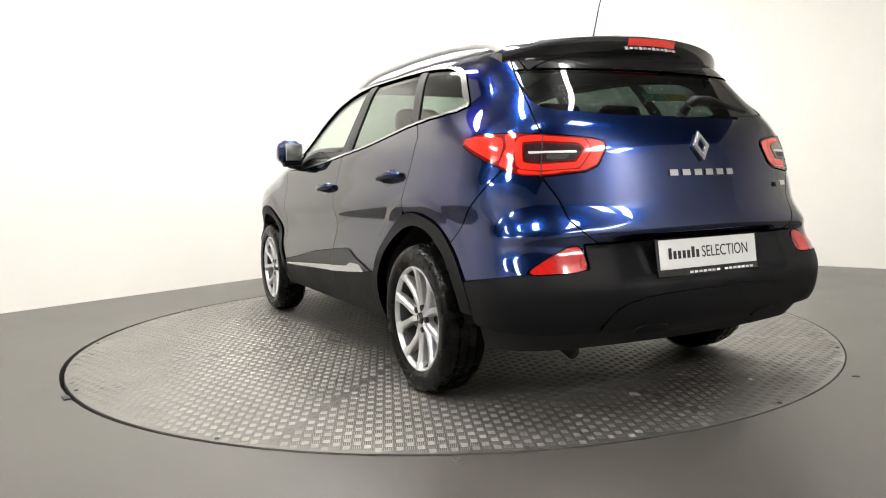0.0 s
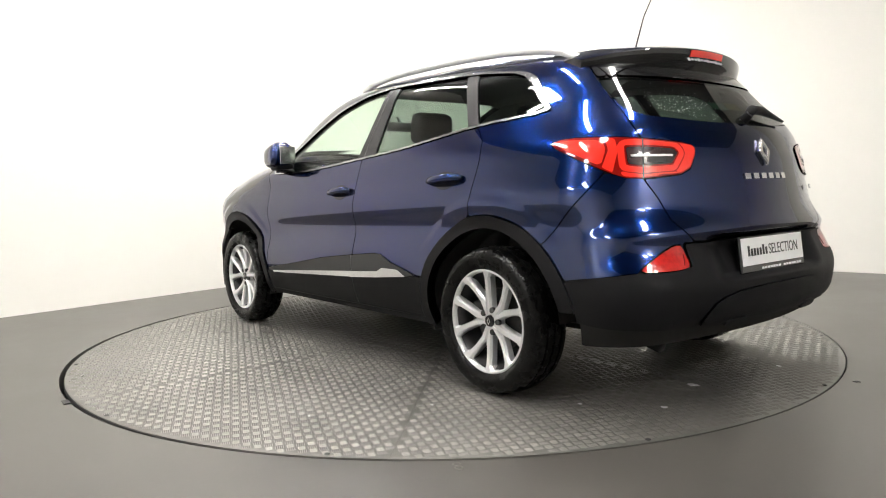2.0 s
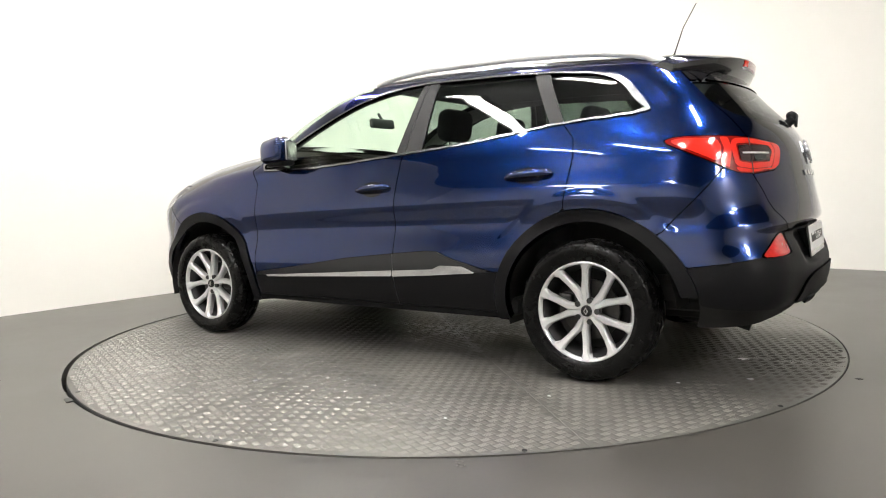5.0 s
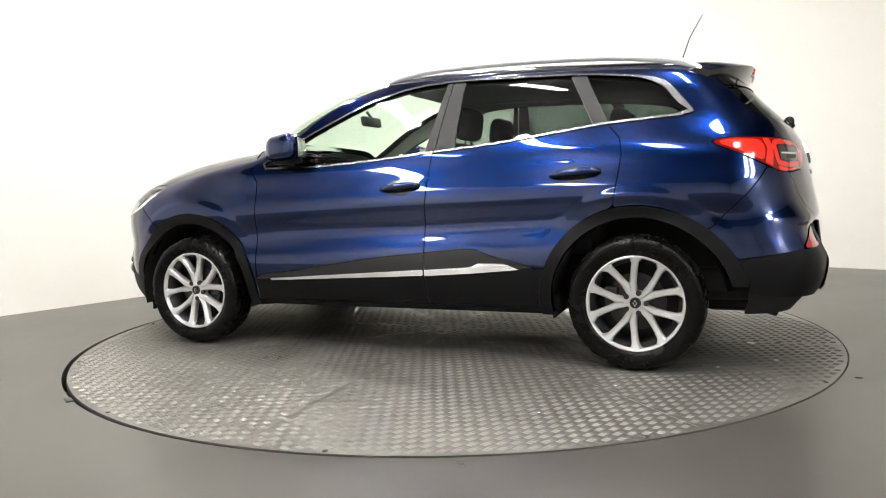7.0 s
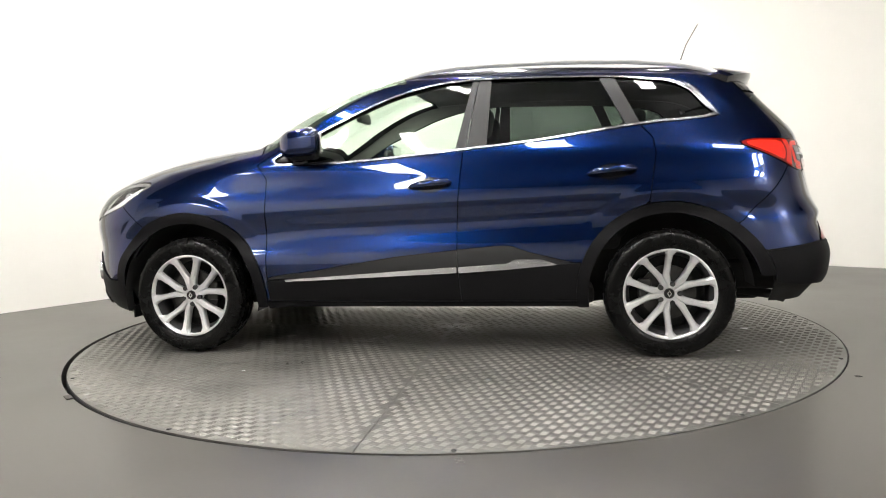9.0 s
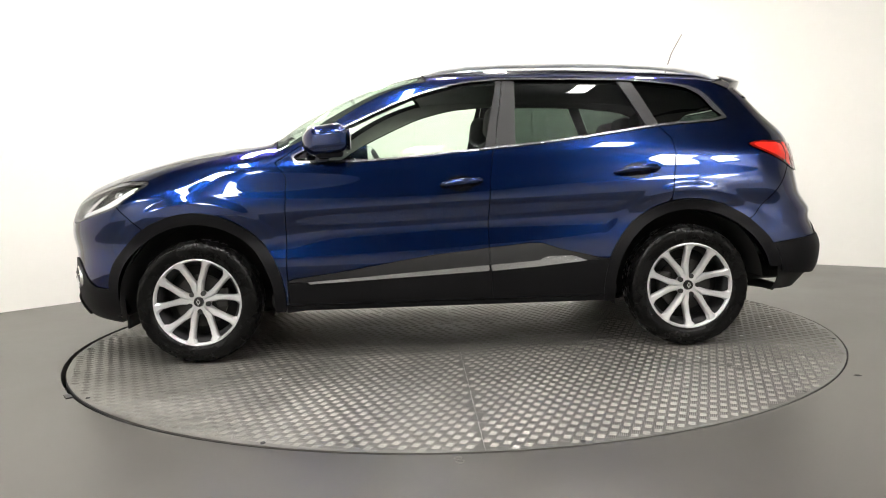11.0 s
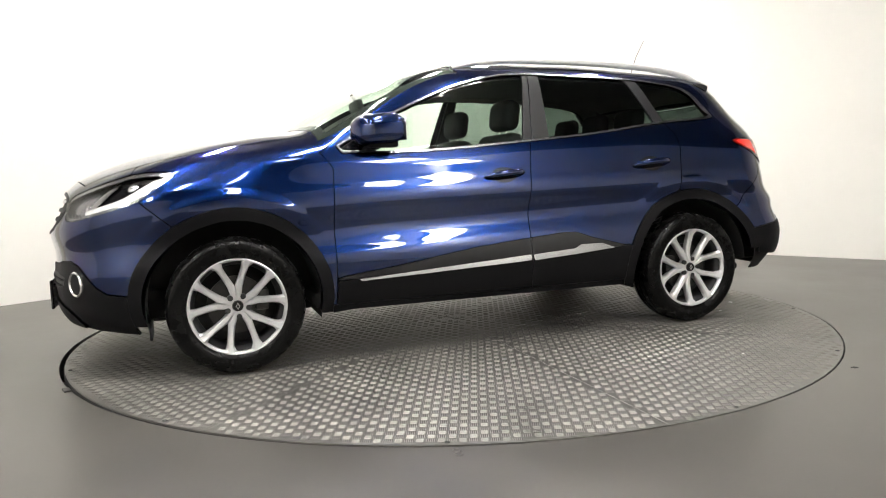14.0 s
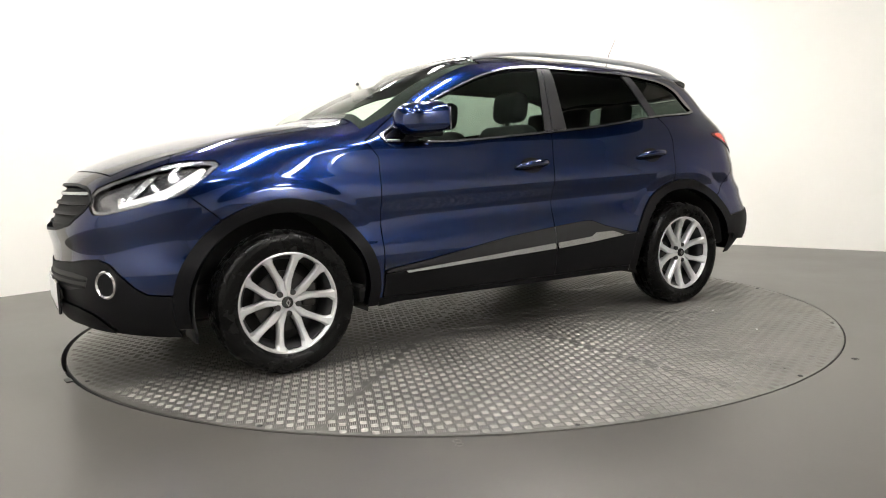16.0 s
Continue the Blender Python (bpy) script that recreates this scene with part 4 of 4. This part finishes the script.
part("antenna", bm, M["ink"], car, "thin black roof aerial", smooth=True)

# ------------------------------------------------------------------ spoiler
NYS = 48


def spoiler_rows():
    rows = []
    for i in range(NYS + 1):
        y = -0.60 + 1.20 * i / NYS
        a = abs(y) / 0.60
        zr = on_top(-1.55, y)[0].z
        tip_x = -1.874 + 0.36 * y * y + 0.7 * y ** 4
        tip_z = 1.512 - 0.14 * y * y - 0.010 * a ** 8
        base = -float(REAR(np.array([1.372]))[0]) + 0.33 * y * y
        rows.append([(-1.55, y, zr + 0.002), (-1.55 + (tip_x + 1.55) * 0.5, y, (zr + tip_z) / 2 + 0.008), (tip_x + 0.03, y, tip_z + 0.004), (tip_x, y, tip_z - 0.008),
                     (tip_x + 0.003, y, tip_z - 0.030), (tip_x + 0.020, y, tip_z - 0.066), (tip_x + 0.050, y, tip_z - 0.092), (max(base, tip_x + 0.06), y, min(1.374, tip_z - 0.098))])
    return rows


def loft(bm, rows, lo, hi):
    vv = [[bm.verts.new(p) for p in r[lo:hi]] for r in rows]
    for A, B in zip(vv, vv[1:]):
        for i in range(hi - lo - 1):
            bm.faces.new((A[i], A[i + 1], B[i + 1], B[i]))
    return vv


srows = spoiler_rows()
bm = bmesh.new()
loft(bm, srows, 0, 4)
spoiler = part("spoiler", bm, M["paint"], car, "blue roof spoiler with a gloss black rear face", smooth=True, angle=50)
bm = bmesh.new()
loft(bm, srows, 3, 8)
for r in (srows[0], srows[-1]):
    bm.faces.new([bm.verts.new(p) for p in r])
part("spoiler_rear_face", bm, M["gloss"], spoiler, "gloss black rear face", smooth=True, angle=50)
bm = bmesh.new()
lr = [r for r in srows if -0.125 <= r[0][1] <= 0.125]
vv = []
for r in lr:
    x0, y0, z0 = r[3]
    vv.append([bm.verts.new(p) for p in ((x0 + 0.01, y0, z0 - 0.004), (x0 - 0.005, y0, z0 - 0.006), (x0 + 0.002, y0, z0 - 0.034), (x0 + 0.02, y0, z0 - 0.036))])
for A, B in zip(vv, vv[1:]):
    for i in range(4):
        bm.faces.new((A[i], A[(i + 1) % 4], B[(i + 1) % 4], B[i]))
bm.faces.new(vv[0])
bm.faces.new(vv[-1][::-1])
part("high_brake_lamp", bm, M["redglow"], car, "red high-level brake lamp")
# the dealer's web address, as bars
for i in range(12):
    y = 0.13 - 0.0235 * i
    r = min(srows, key=lambda q: abs(q[0][1] - y))
    x0, _, z0 = r[4]
    bm = bmesh.new()
    box(bm, (x0 + 0.004, y, z0 - 0.022), (0.004, 0.015, 0.008 if i % 3 else 0.013), pose(0, 0, 0, 0, 24, 0))
    part("lettering_bar", bm, M["white"], spoiler)

# ------------------------------------------------------------- rear fittings
def tilt_at(y, z, lift):
    p, n = on_side(-S_END + ARC * math.atan2(abs(y), 0.70), z)
    p = Vector((p.x, y, z))
    n = Vector((n.x, n.y if y >= 0 else -n.y, n.z))
    return facing(p, n, lift)


m = tilt_at(0.0, 1.041, 0.002)
bm = bmesh.new()
out, inn = [(0, 0.060), (0.044, 0), (0, -0.060), (-0.044, 0)], [(0, 0.030), (0.020, 0), (0, -0.030), (-0.020, 0)]
for i in range(4):
    j = (i + 1) % 4
    for h0, h1, k in ((0, 0.009, 1.0), (0.009, 0.014, 0.86)):
        slab(bm, [tuple(k * c for c in out[i]), tuple(k * c for c in out[j]), tuple(c / k for c in inn[j]), tuple(c / k for c in inn[i])], h0, h1, m)
part("tailgate_emblem", bm, M["chrome"], car, "chrome diamond emblem")
for i in range(6):                                    # model name as plain chrome bars
    y = 0.150 - 0.059 * i
    m = tilt_at(y, 0.940, 0.001)
    bm = bmesh.new()
    slab(bm, [(-0.019, -0.012), (0.019, -0.012), (0.019, 0.012), (-0.019, 0.012)], 0, 0.005, m)
    part("name_bar", bm, M["chrome"], car)
bm = bmesh.new()
slab(bm, [(-0.026, -0.010), (0.026, -0.010), (0.026, 0.010), (-0.026, 0.010)], 0, 0.004, tilt_at(-0.53, 0.888, 0.001))
part("small_badge", bm, M["chrome"], car, "small silver badge")

plate_pose = Matrix.Translation((-2.170, 0, 0.632)) @ pose(0, 0, 0, 90, 0, -90) @ pose(0, 0, 0, -7, 0, 0)
plate = new("number_plate")
plate.parent = car
plate.matrix_basis = plate_pose
plate["label"] = "white trade plate in a black holder"
bm = bmesh.new()
box(bm, (0, -0.012, 0), (0.535, 0.150, 0.014), bevel=0.005)
box(bm, (0, 0.0, -0.035), (0.40, 0.10, 0.06), bevel=0.005)
part("plate_holder", bm, M["gloss"], plate, "black plate holder")
bm = bmesh.new()
box(bm, (0, 0.0, 0.008), (0.515, 0.112, 0.003), bevel=0.001)
part("plate_board", bm, M["white"], plate, "white plate")
writing("plate_word", "SELECTION", 0.062, Matrix.Translation((0.085, 0.0, 0.0097)), M["ink"], plate, depth=0.0006, width=0.25)
for i in range(7):                                    # brand name as plain bars
    bm = bmesh.new()
    box(bm, (-0.205 + 0.0235 * i, 0.003 if i in (0, 5) else -0.003, 0.0103), (0.015, 0.042 if i in (0, 5) else 0.030, 0.001))
    part("plate_bar", bm, M["ink"], plate)
for i in range(14):
    bm = bmesh.new()
    box(bm, (-0.10 + 0.0235 * i + (0.02 if i > 6 else 0) , -0.073, 0.0078), (0.017, 0.009, 0.0012))
    part("holder_bar", bm, M["white"], plate)

# rear wiper
bm = bmesh.new()
wp = [tilt_at(-0.01, 1.188, 0.02).translation, tilt_at(-0.05, 1.204, 0.034).translation, tilt_at(-0.13, 1.204, 0.036).translation,
      tilt_at(-0.21, 1.196, 0.028).translation, tilt_at(-0.36, 1.182, 0.014).translation]
tube(bm, wp, [0.018, 0.025, 0.023, 0.015, 0.007], 12, 0.85)
part("wiper_arm", bm, M["black"], car, "black rear wiper arm", smooth=True)
bm = bmesh.new()
wq = tilt_at(-0.005, 1.185, 0.0)
cyl(bm, wq @ Vector((0, 0, 0.015)), 0.022, 0.017, 0.035, wq.to_3x3().to_4x4(), 16)
part("wiper_pivot", bm, M["black"], car)
for y, z, mt in ((0.085, 1.252, "green"), (-0.035, 1.255, "yellow")):
    bm = bmesh.new()
    slab(bm, [(-0.055, -0.022), (0.055, -0.022), (0.055, 0.022), (-0.055, 0.022)], 0, 0.002, tilt_at(y, z, -0.012))
    part("window_sticker", bm, M[mt], car)
# dust specks on the rear window
rng = random.Random(4)
bm = bmesh.new()
for i in range(150):
    y = 0.56 - 0.75 * abs(rng.gauss(0, 0.35))
    z = 1.175 + abs(rng.gauss(0, 0.06)) + 0.12 * max(0, y - 0.3) + 0.05 * max(0, y) ** 2
    if y < -0.3 or z > 1.36:
        continue
    m = tilt_at(y, z, -0.0025)
    r = rng.uniform(0.0005, 0.0013)
    slab(bm, [(r * math.cos(a), r * math.sin(a)) for a in (0, 1.26, 2.51, 3.77, 5.03)], 0, 0.0015, m)
tagged(part("dust_specks", bm, M["white"], car), kind="stuff")

# tail lamp innards, shown through the lens
smoke_area = both(poly([(-1.945, 1.060), (-2.00, 1.062), (-2.125, 1.052), (-2.142, 1.036), (-2.115, 0.996), (-2.0, 0.990), (-1.952, 0.997)]), lamp + 0.02)
wedge = poly(soft([(-1.675, 1.086), (-1.73, 1.096), (-1.86, 1.092), (-1.878, 1.055), (-1.862, 0.990), (-1.80, 1.024)], 1))
step = poly([(-1.872, 1.100), (-1.905, 1.100), (-1.918, 1.05), (-1.900, 0.955), (-1.862, 0.972), (-1.886, 1.05)])
guide = both(smoke_area - 0.030, -(smoke_area - 0.007), lamp + 0.008)
for area in (both(wedge, lamp + 0.008), both(step, lamp + 0.008), guide, both(lamp + 0.007, -(smoke_area - 0.033), WS + 1.93)):
    panel("light_guide", area, M["redglow"], car, off=0.006, gap=0.0, thick=0.003, label="bright red light guide")
panel("smoked_lens", both(smoke_area, -(np.abs(WS + 2.006) - 0.004)), M["smoke"], car, off=0.0065, gap=0.0, thick=0.003, label="smoked inner lens")
panel("lamp_bar", both(smoke_area + 0.010, np.abs(WZ - 1.028) - 0.005), M["rail"], car, off=0.0085, gap=0.0, thick=0.003)
panel("reversing_lens", both(smoke_area + 0.008, poly([(-2.02, 1.020), (-2.10, 1.020), (-2.085, 1.002), (-2.02, 1.000)])), M["barrel"], car, off=0.0085, gap=0.0, thick=0.003, label="clear reversing lamp lens")
panel("lamp_seam", both(lamp, np.abs(WS + 2.006) - 0.0035), M["ink"], car, off=0.0078, gap=0.0, thick=0.003)
# lower rear skid step
panel("rear_skid_panel", both(poly(soft([(-2.20, 0.40), (-2.27, 0.47), (-2.42, 0.50), (-2.9, 0.505), (-2.9, 0.3), (-2.15, 0.3)], 1)), rear_low + 0.012), M["black"], car, off=0.016, mirror="join")
for y in (0.30, -0.30):
    bm = bmesh.new()
    q = tilt_at(y, 0.375, 0.012)
    slab(bm, soft([(-0.085, -0.018), (0.085, -0.018), (0.06, 0.022), (-0.06, 0.022)], 2), 0, 0.012, q)
    part("tow_cover", bm, M["black"], car)

# ------------------------------------------------------------- front fittings
panel("lamp_housing", head, M["reflector"], car, off=-0.036, gap=-0.025, thick=0.002)
hook = poly(soft([(1.63, 0.958), (1.64, 0.930), (1.67, 0.900), (1.75, 0.848), (1.87, 0.812), (1.99, 0.786), (1.995, 0.812), (1.88, 0.842), (1.80, 0.868), (1.72, 0.920), (1.66, 0.960)], 1))
slant = poly(soft([(1.83, 0.945), (1.875, 0.935), (1.975, 0.822), (1.93, 0.826)], 1))
panel("lamp_reflector", both(hook, head + 0.012), M["white"], car, off=-0.016, gap=0.0, thick=0.022, label="white day-light guide")
panel("lamp_reflector", both(slant, head + 0.012), M["chrome"], car, off=-0.018, gap=0.0, thick=0.020, label="chrome inner lamp blade")
panel("lamp_mask", both(poly(soft([(1.70, 0.955), (1.81, 0.866), (1.92, 0.842), (1.84, 0.94)], 1)), head + 0.016), M["gloss"], car, off=-0.030, gap=0.0, thick=0.006)
panel("lamp_mask", both(poly(soft([(1.99, 0.785), (2.11, 0.768), (2.15, 0.860), (1.92, 0.925)], 1)), head + 0.012), M["reflector"], car, off=-0.026, gap=0.0, thick=0.006)
for k in range(5):
    panel("lamp_rib", both(poly([(2.03 + 0.014 * k, 0.772), (2.037 + 0.014 * k, 0.772), (2.042 + 0.014 * k, 0.800), (2.035 + 0.014 * k, 0.800)]), head + 0.006), M["reflector"], car, off=-0.012, gap=0.0, thick=0.008)
upper = 0.930 - 0.16 * (WS - 1.6) - WZ
panel("lamp_bezel", both(head + 0.001, -(head + 0.015), -upper), M["reflector"], car, off=-0.008, gap=0.0, thick=0.02)
panel("lamp_brow", both(head + 0.002, -(head + 0.018), upper), M["trim"], car, off=-0.004, gap=0.0, thick=0.02, label="bright strip along the lamp's upper edge")


def projector(bm):
    for sx, z, r in ((1.775, 0.935, 0.034), (1.99, 0.828, 0.030)):
        p, n = on_side(sx, z)
        q = facing(p, n, -0.042)
        prof = [(0.0, 0.022), (r * 0.5, 0.019), (r * 0.85, 0.010), (r, 0.0), (r * 1.12, 0.002), (r * 1.15, -0.02)]
        rings = [[bm.verts.new(q @ Vector((rr * math.cos(a), rr * math.sin(a), h))) for a in (2 * math.pi * k / 20 for k in range(20))] for rr, h in prof[1:]]
        top = bm.verts.new(q @ Vector((0, 0, 0.022)))
        for k in range(20):
            bm.faces.new((top, rings[0][k], rings[0][(k + 1) % 20]))
            for A, B in zip(rings, rings[1:]):
                bm.faces.new((A[k], B[k], B[(k + 1) % 20], A[(k + 1) % 20]))


pair("lamp_projector", projector, M["chrome"], car, "round projector lens")

for k, zz in enumerate((0.725, 0.77, 0.815, 0.86)):
    panel("grille_slat", both(grille + 0.006, np.abs(WZ - zz) - (0.007 if k else 0.005)), M["trim"] if k == 3 else M["black"], car, off=-0.010, thick=0.02, gap=0.0, mirror="join")
panel("grille_frame", both(grille - 0.006, -(grille + 0.006)), M["black"], car, off=0.003, thick=0.03, gap=0.0, mirror="join")
intake = poly(soft([(2.16, 0.505), (2.20, 0.43), (2.9, 0.39), (2.9, 0.50)], 1))
panel("lower_intake", intake, M["ink"], car, off=0.0075, gap=0.0, mirror="join")
for zz in (0.415, 0.445, 0.475):
    panel("intake_slat", both(intake, np.abs(WZ - zz) - 0.005), M["black"], car, off=0.014, thick=0.012, gap=0.0, mirror="join")
FOG = on_side(2.062, 0.462)


def fog_ring(bm):
    q = facing(FOG[0], (FOG[1] + Vector((0.12, 0, 0))).normalized(), 0.002)
    n = 28
    prof = [(0.062, -0.02), (0.062, 0.006), (0.056, 0.012), (0.049, 0.006), (0.047, -0.02)]
    rings = [[bm.verts.new(q @ Vector((r * math.cos(2 * math.pi * k / n), 1.0 * r * math.sin(2 * math.pi * k / n), h))) for k in range(n)] for r, h in prof]
    for A, B in zip(rings, rings[1:]):
        for k in range(n):
            bm.faces.new((A[k], B[k], B[(k + 1) % n], A[(k + 1) % n]))


def fog_lens(bm):
    q = facing(FOG[0], (FOG[1] + Vector((0.12, 0, 0))).normalized(), -0.006)
    cyl(bm, q @ Vector((0, 0, 0.0)), 0.048, 0.044, 0.012, q.to_3x3().to_4x4(), 28)


pair("fog_ring", fog_ring, M["chrome"], car, "chrome fog lamp ring")
pair("fog_lens", fog_lens, M["black"], car, "dark fog lamp lens")
panel("front_chin", both(poly(soft([(2.05, 0.25), (2.14, 0.33), (2.3, 0.36), (2.9, 0.365), (2.9, 0.1), (2.0, 0.1)], 1)), front_low + 0.01), M["black"], car, off=0.018, mirror="join")
fplate = new("front_plate")
fplate.parent = car
fplate.matrix_basis = Matrix.Translation((2.205, 0, 0.375)) @ pose(0, 0, 0, 90, 0, 90)
bm = bmesh.new()
box(bm, (0, 0, 0), (0.535, 0.15, 0.014), bevel=0.005)
box(bm, (0, 0, -0.02), (0.4, 0.1, 0.04), bevel=0.005)
part("plate_holder", bm, M["gloss"], fplate)
bm = bmesh.new()
box(bm, (0, 0.01, 0.008), (0.515, 0.112, 0.003))
part("plate_board", bm, M["white"], fplate, "white plate")

# ----------------------------------------------------------------- interior
def build_seat(x, y):
    seat = new("front_seat")
    seat.parent = car
    bm = bmesh.new()
    vs = box(bm, (x + 0.22, y, 0.60), (0.52, 0.50, 0.16), bevel=0.06, seg=3)
    part("seat_cushion", bm, M["cloth"], seat, smooth=True, angle=60)
    bm = bmesh.new()
    box(bm, (x - 0.05, y, 0.87), (0.15, 0.48, 0.60), pose(0, 0, 0, 0, -14, 0), bevel=0.06, seg=3)
    part("backrest", bm, M["cloth"], seat, smooth=True, angle=60)
    bm = bmesh.new()
    box(bm, (x - 0.13, y, 1.275), (0.11, 0.27, 0.185), pose(0, 0, 0, 0, -8, 0), bevel=0.05, seg=3)
    part("headrest", bm, M["cloth"], seat, smooth=True, angle=60)
    for dy in (-0.05, 0.05):
        bm = bmesh.new()
        tube(bm, [(x - 0.11, y + dy, 1.12), (x - 0.13, y + dy, 1.22)], 0.006, 8)
        part("headrest_post", bm, M["chrome"], seat)


build_seat(-0.20, 0.37)
build_seat(-0.17, -0.37)
bench = new("rear_seat")
bench.parent = car
bm = bmesh.new()
box(bm, (-0.85, 0, 0.62), (0.5, 1.30, 0.16), bevel=0.05, seg=3)
part("seat_cushion", bm, M["cloth"], bench, smooth=True, angle=60)
bm = bmesh.new()
box(bm, (-1.12, 0, 0.88), (0.14, 1.30, 0.56), pose(0, 0, 0, 0, -14, 0), bevel=0.05, seg=3)
part("backrest", bm, M["cloth"], bench, smooth=True, angle=60)
for y in (0.40, 0.0, -0.40):
    bm = bmesh.new()
    box(bm, (-1.20, y, 1.235), (0.09, 0.25, 0.15), pose(0, 0, 0, 0, -10, 0), bevel=0.04, seg=3)
    part("headrest", bm, M["cloth"], bench, smooth=True, angle=60)
bm = bmesh.new()
vs = box(bm, (0.70, 0, 0.92), (0.36, 1.46, 0.20), bevel=0.07, seg=3)
part("dashboard", bm, M["cloth"], car, "black dashboard", smooth=True, angle=60)
bm = bmesh.new()
q = pose(0.36, -0.37, 1.0, 0, -65, 0)
n = 32
rings = [[bm.verts.new(q @ Vector(((0.18 + 0.015 * math.cos(b)) * math.cos(a), (0.18 + 0.015 * math.cos(b)) * math.sin(a), 0.015 * math.sin(b))))
          for b in (2 * math.pi * k / 8 for k in range(8))] for a in (2 * math.pi * i / n for i in range(n))]
for i in range(n):
    for k in range(8):
        bm.faces.new((rings[i][k], rings[(i + 1) % n][k], rings[(i + 1) % n][(k + 1) % 8], rings[i][(k + 1) % 8]))
box(bm, q @ Vector((0, 0, -0.02)), (0.05, 0.33, 0.04), q.to_3x3().to_4x4(), bevel=0.01)
part("steering_wheel", bm, M["cloth"], car, smooth=True, angle=40)
bm = bmesh.new()
box(bm, (0.50, 0.0, 1.37), (0.04, 0.24, 0.065), pose(0, 0, 0, 0, 10, 0), bevel=0.014)
tube(bm, [(0.50, 0, 1.40), (0.53, 0, 1.44)], 0.01, 8)
part("rear_view_mirror", bm, M["ink"], car, smooth=True, angle=40)
panel("headliner", both(roof_area(TX, TY) - 0.03), M["lining"], car, top=True, mirror="join", off=-0.035, thick=0.004, gap=0.0)
bm = bmesh.new()
box(bm, (-1.62, 0, 1.08), (0.5, 1.1, 0.02), bevel=0.006)
part("parcel_shelf", bm, M["cloth"], car)


# ------------------------------------------------------------------ motion
def motions():
    off = Vector((0.0676, -0.0449, 0.0))
    rows_car, rows_table = [], []
    for i in range(9):
        t = 2.0 * i
        a = 117.4 + 5.922 * t
        turn = pose(0, 0, 0, 0, 0, a)
        rows_table.append((t, turn))
        rows_car.append((t, turn @ Matrix.Translation(off)))
    walk(turntable, rows_table)
    walk(car, rows_car)


motions()
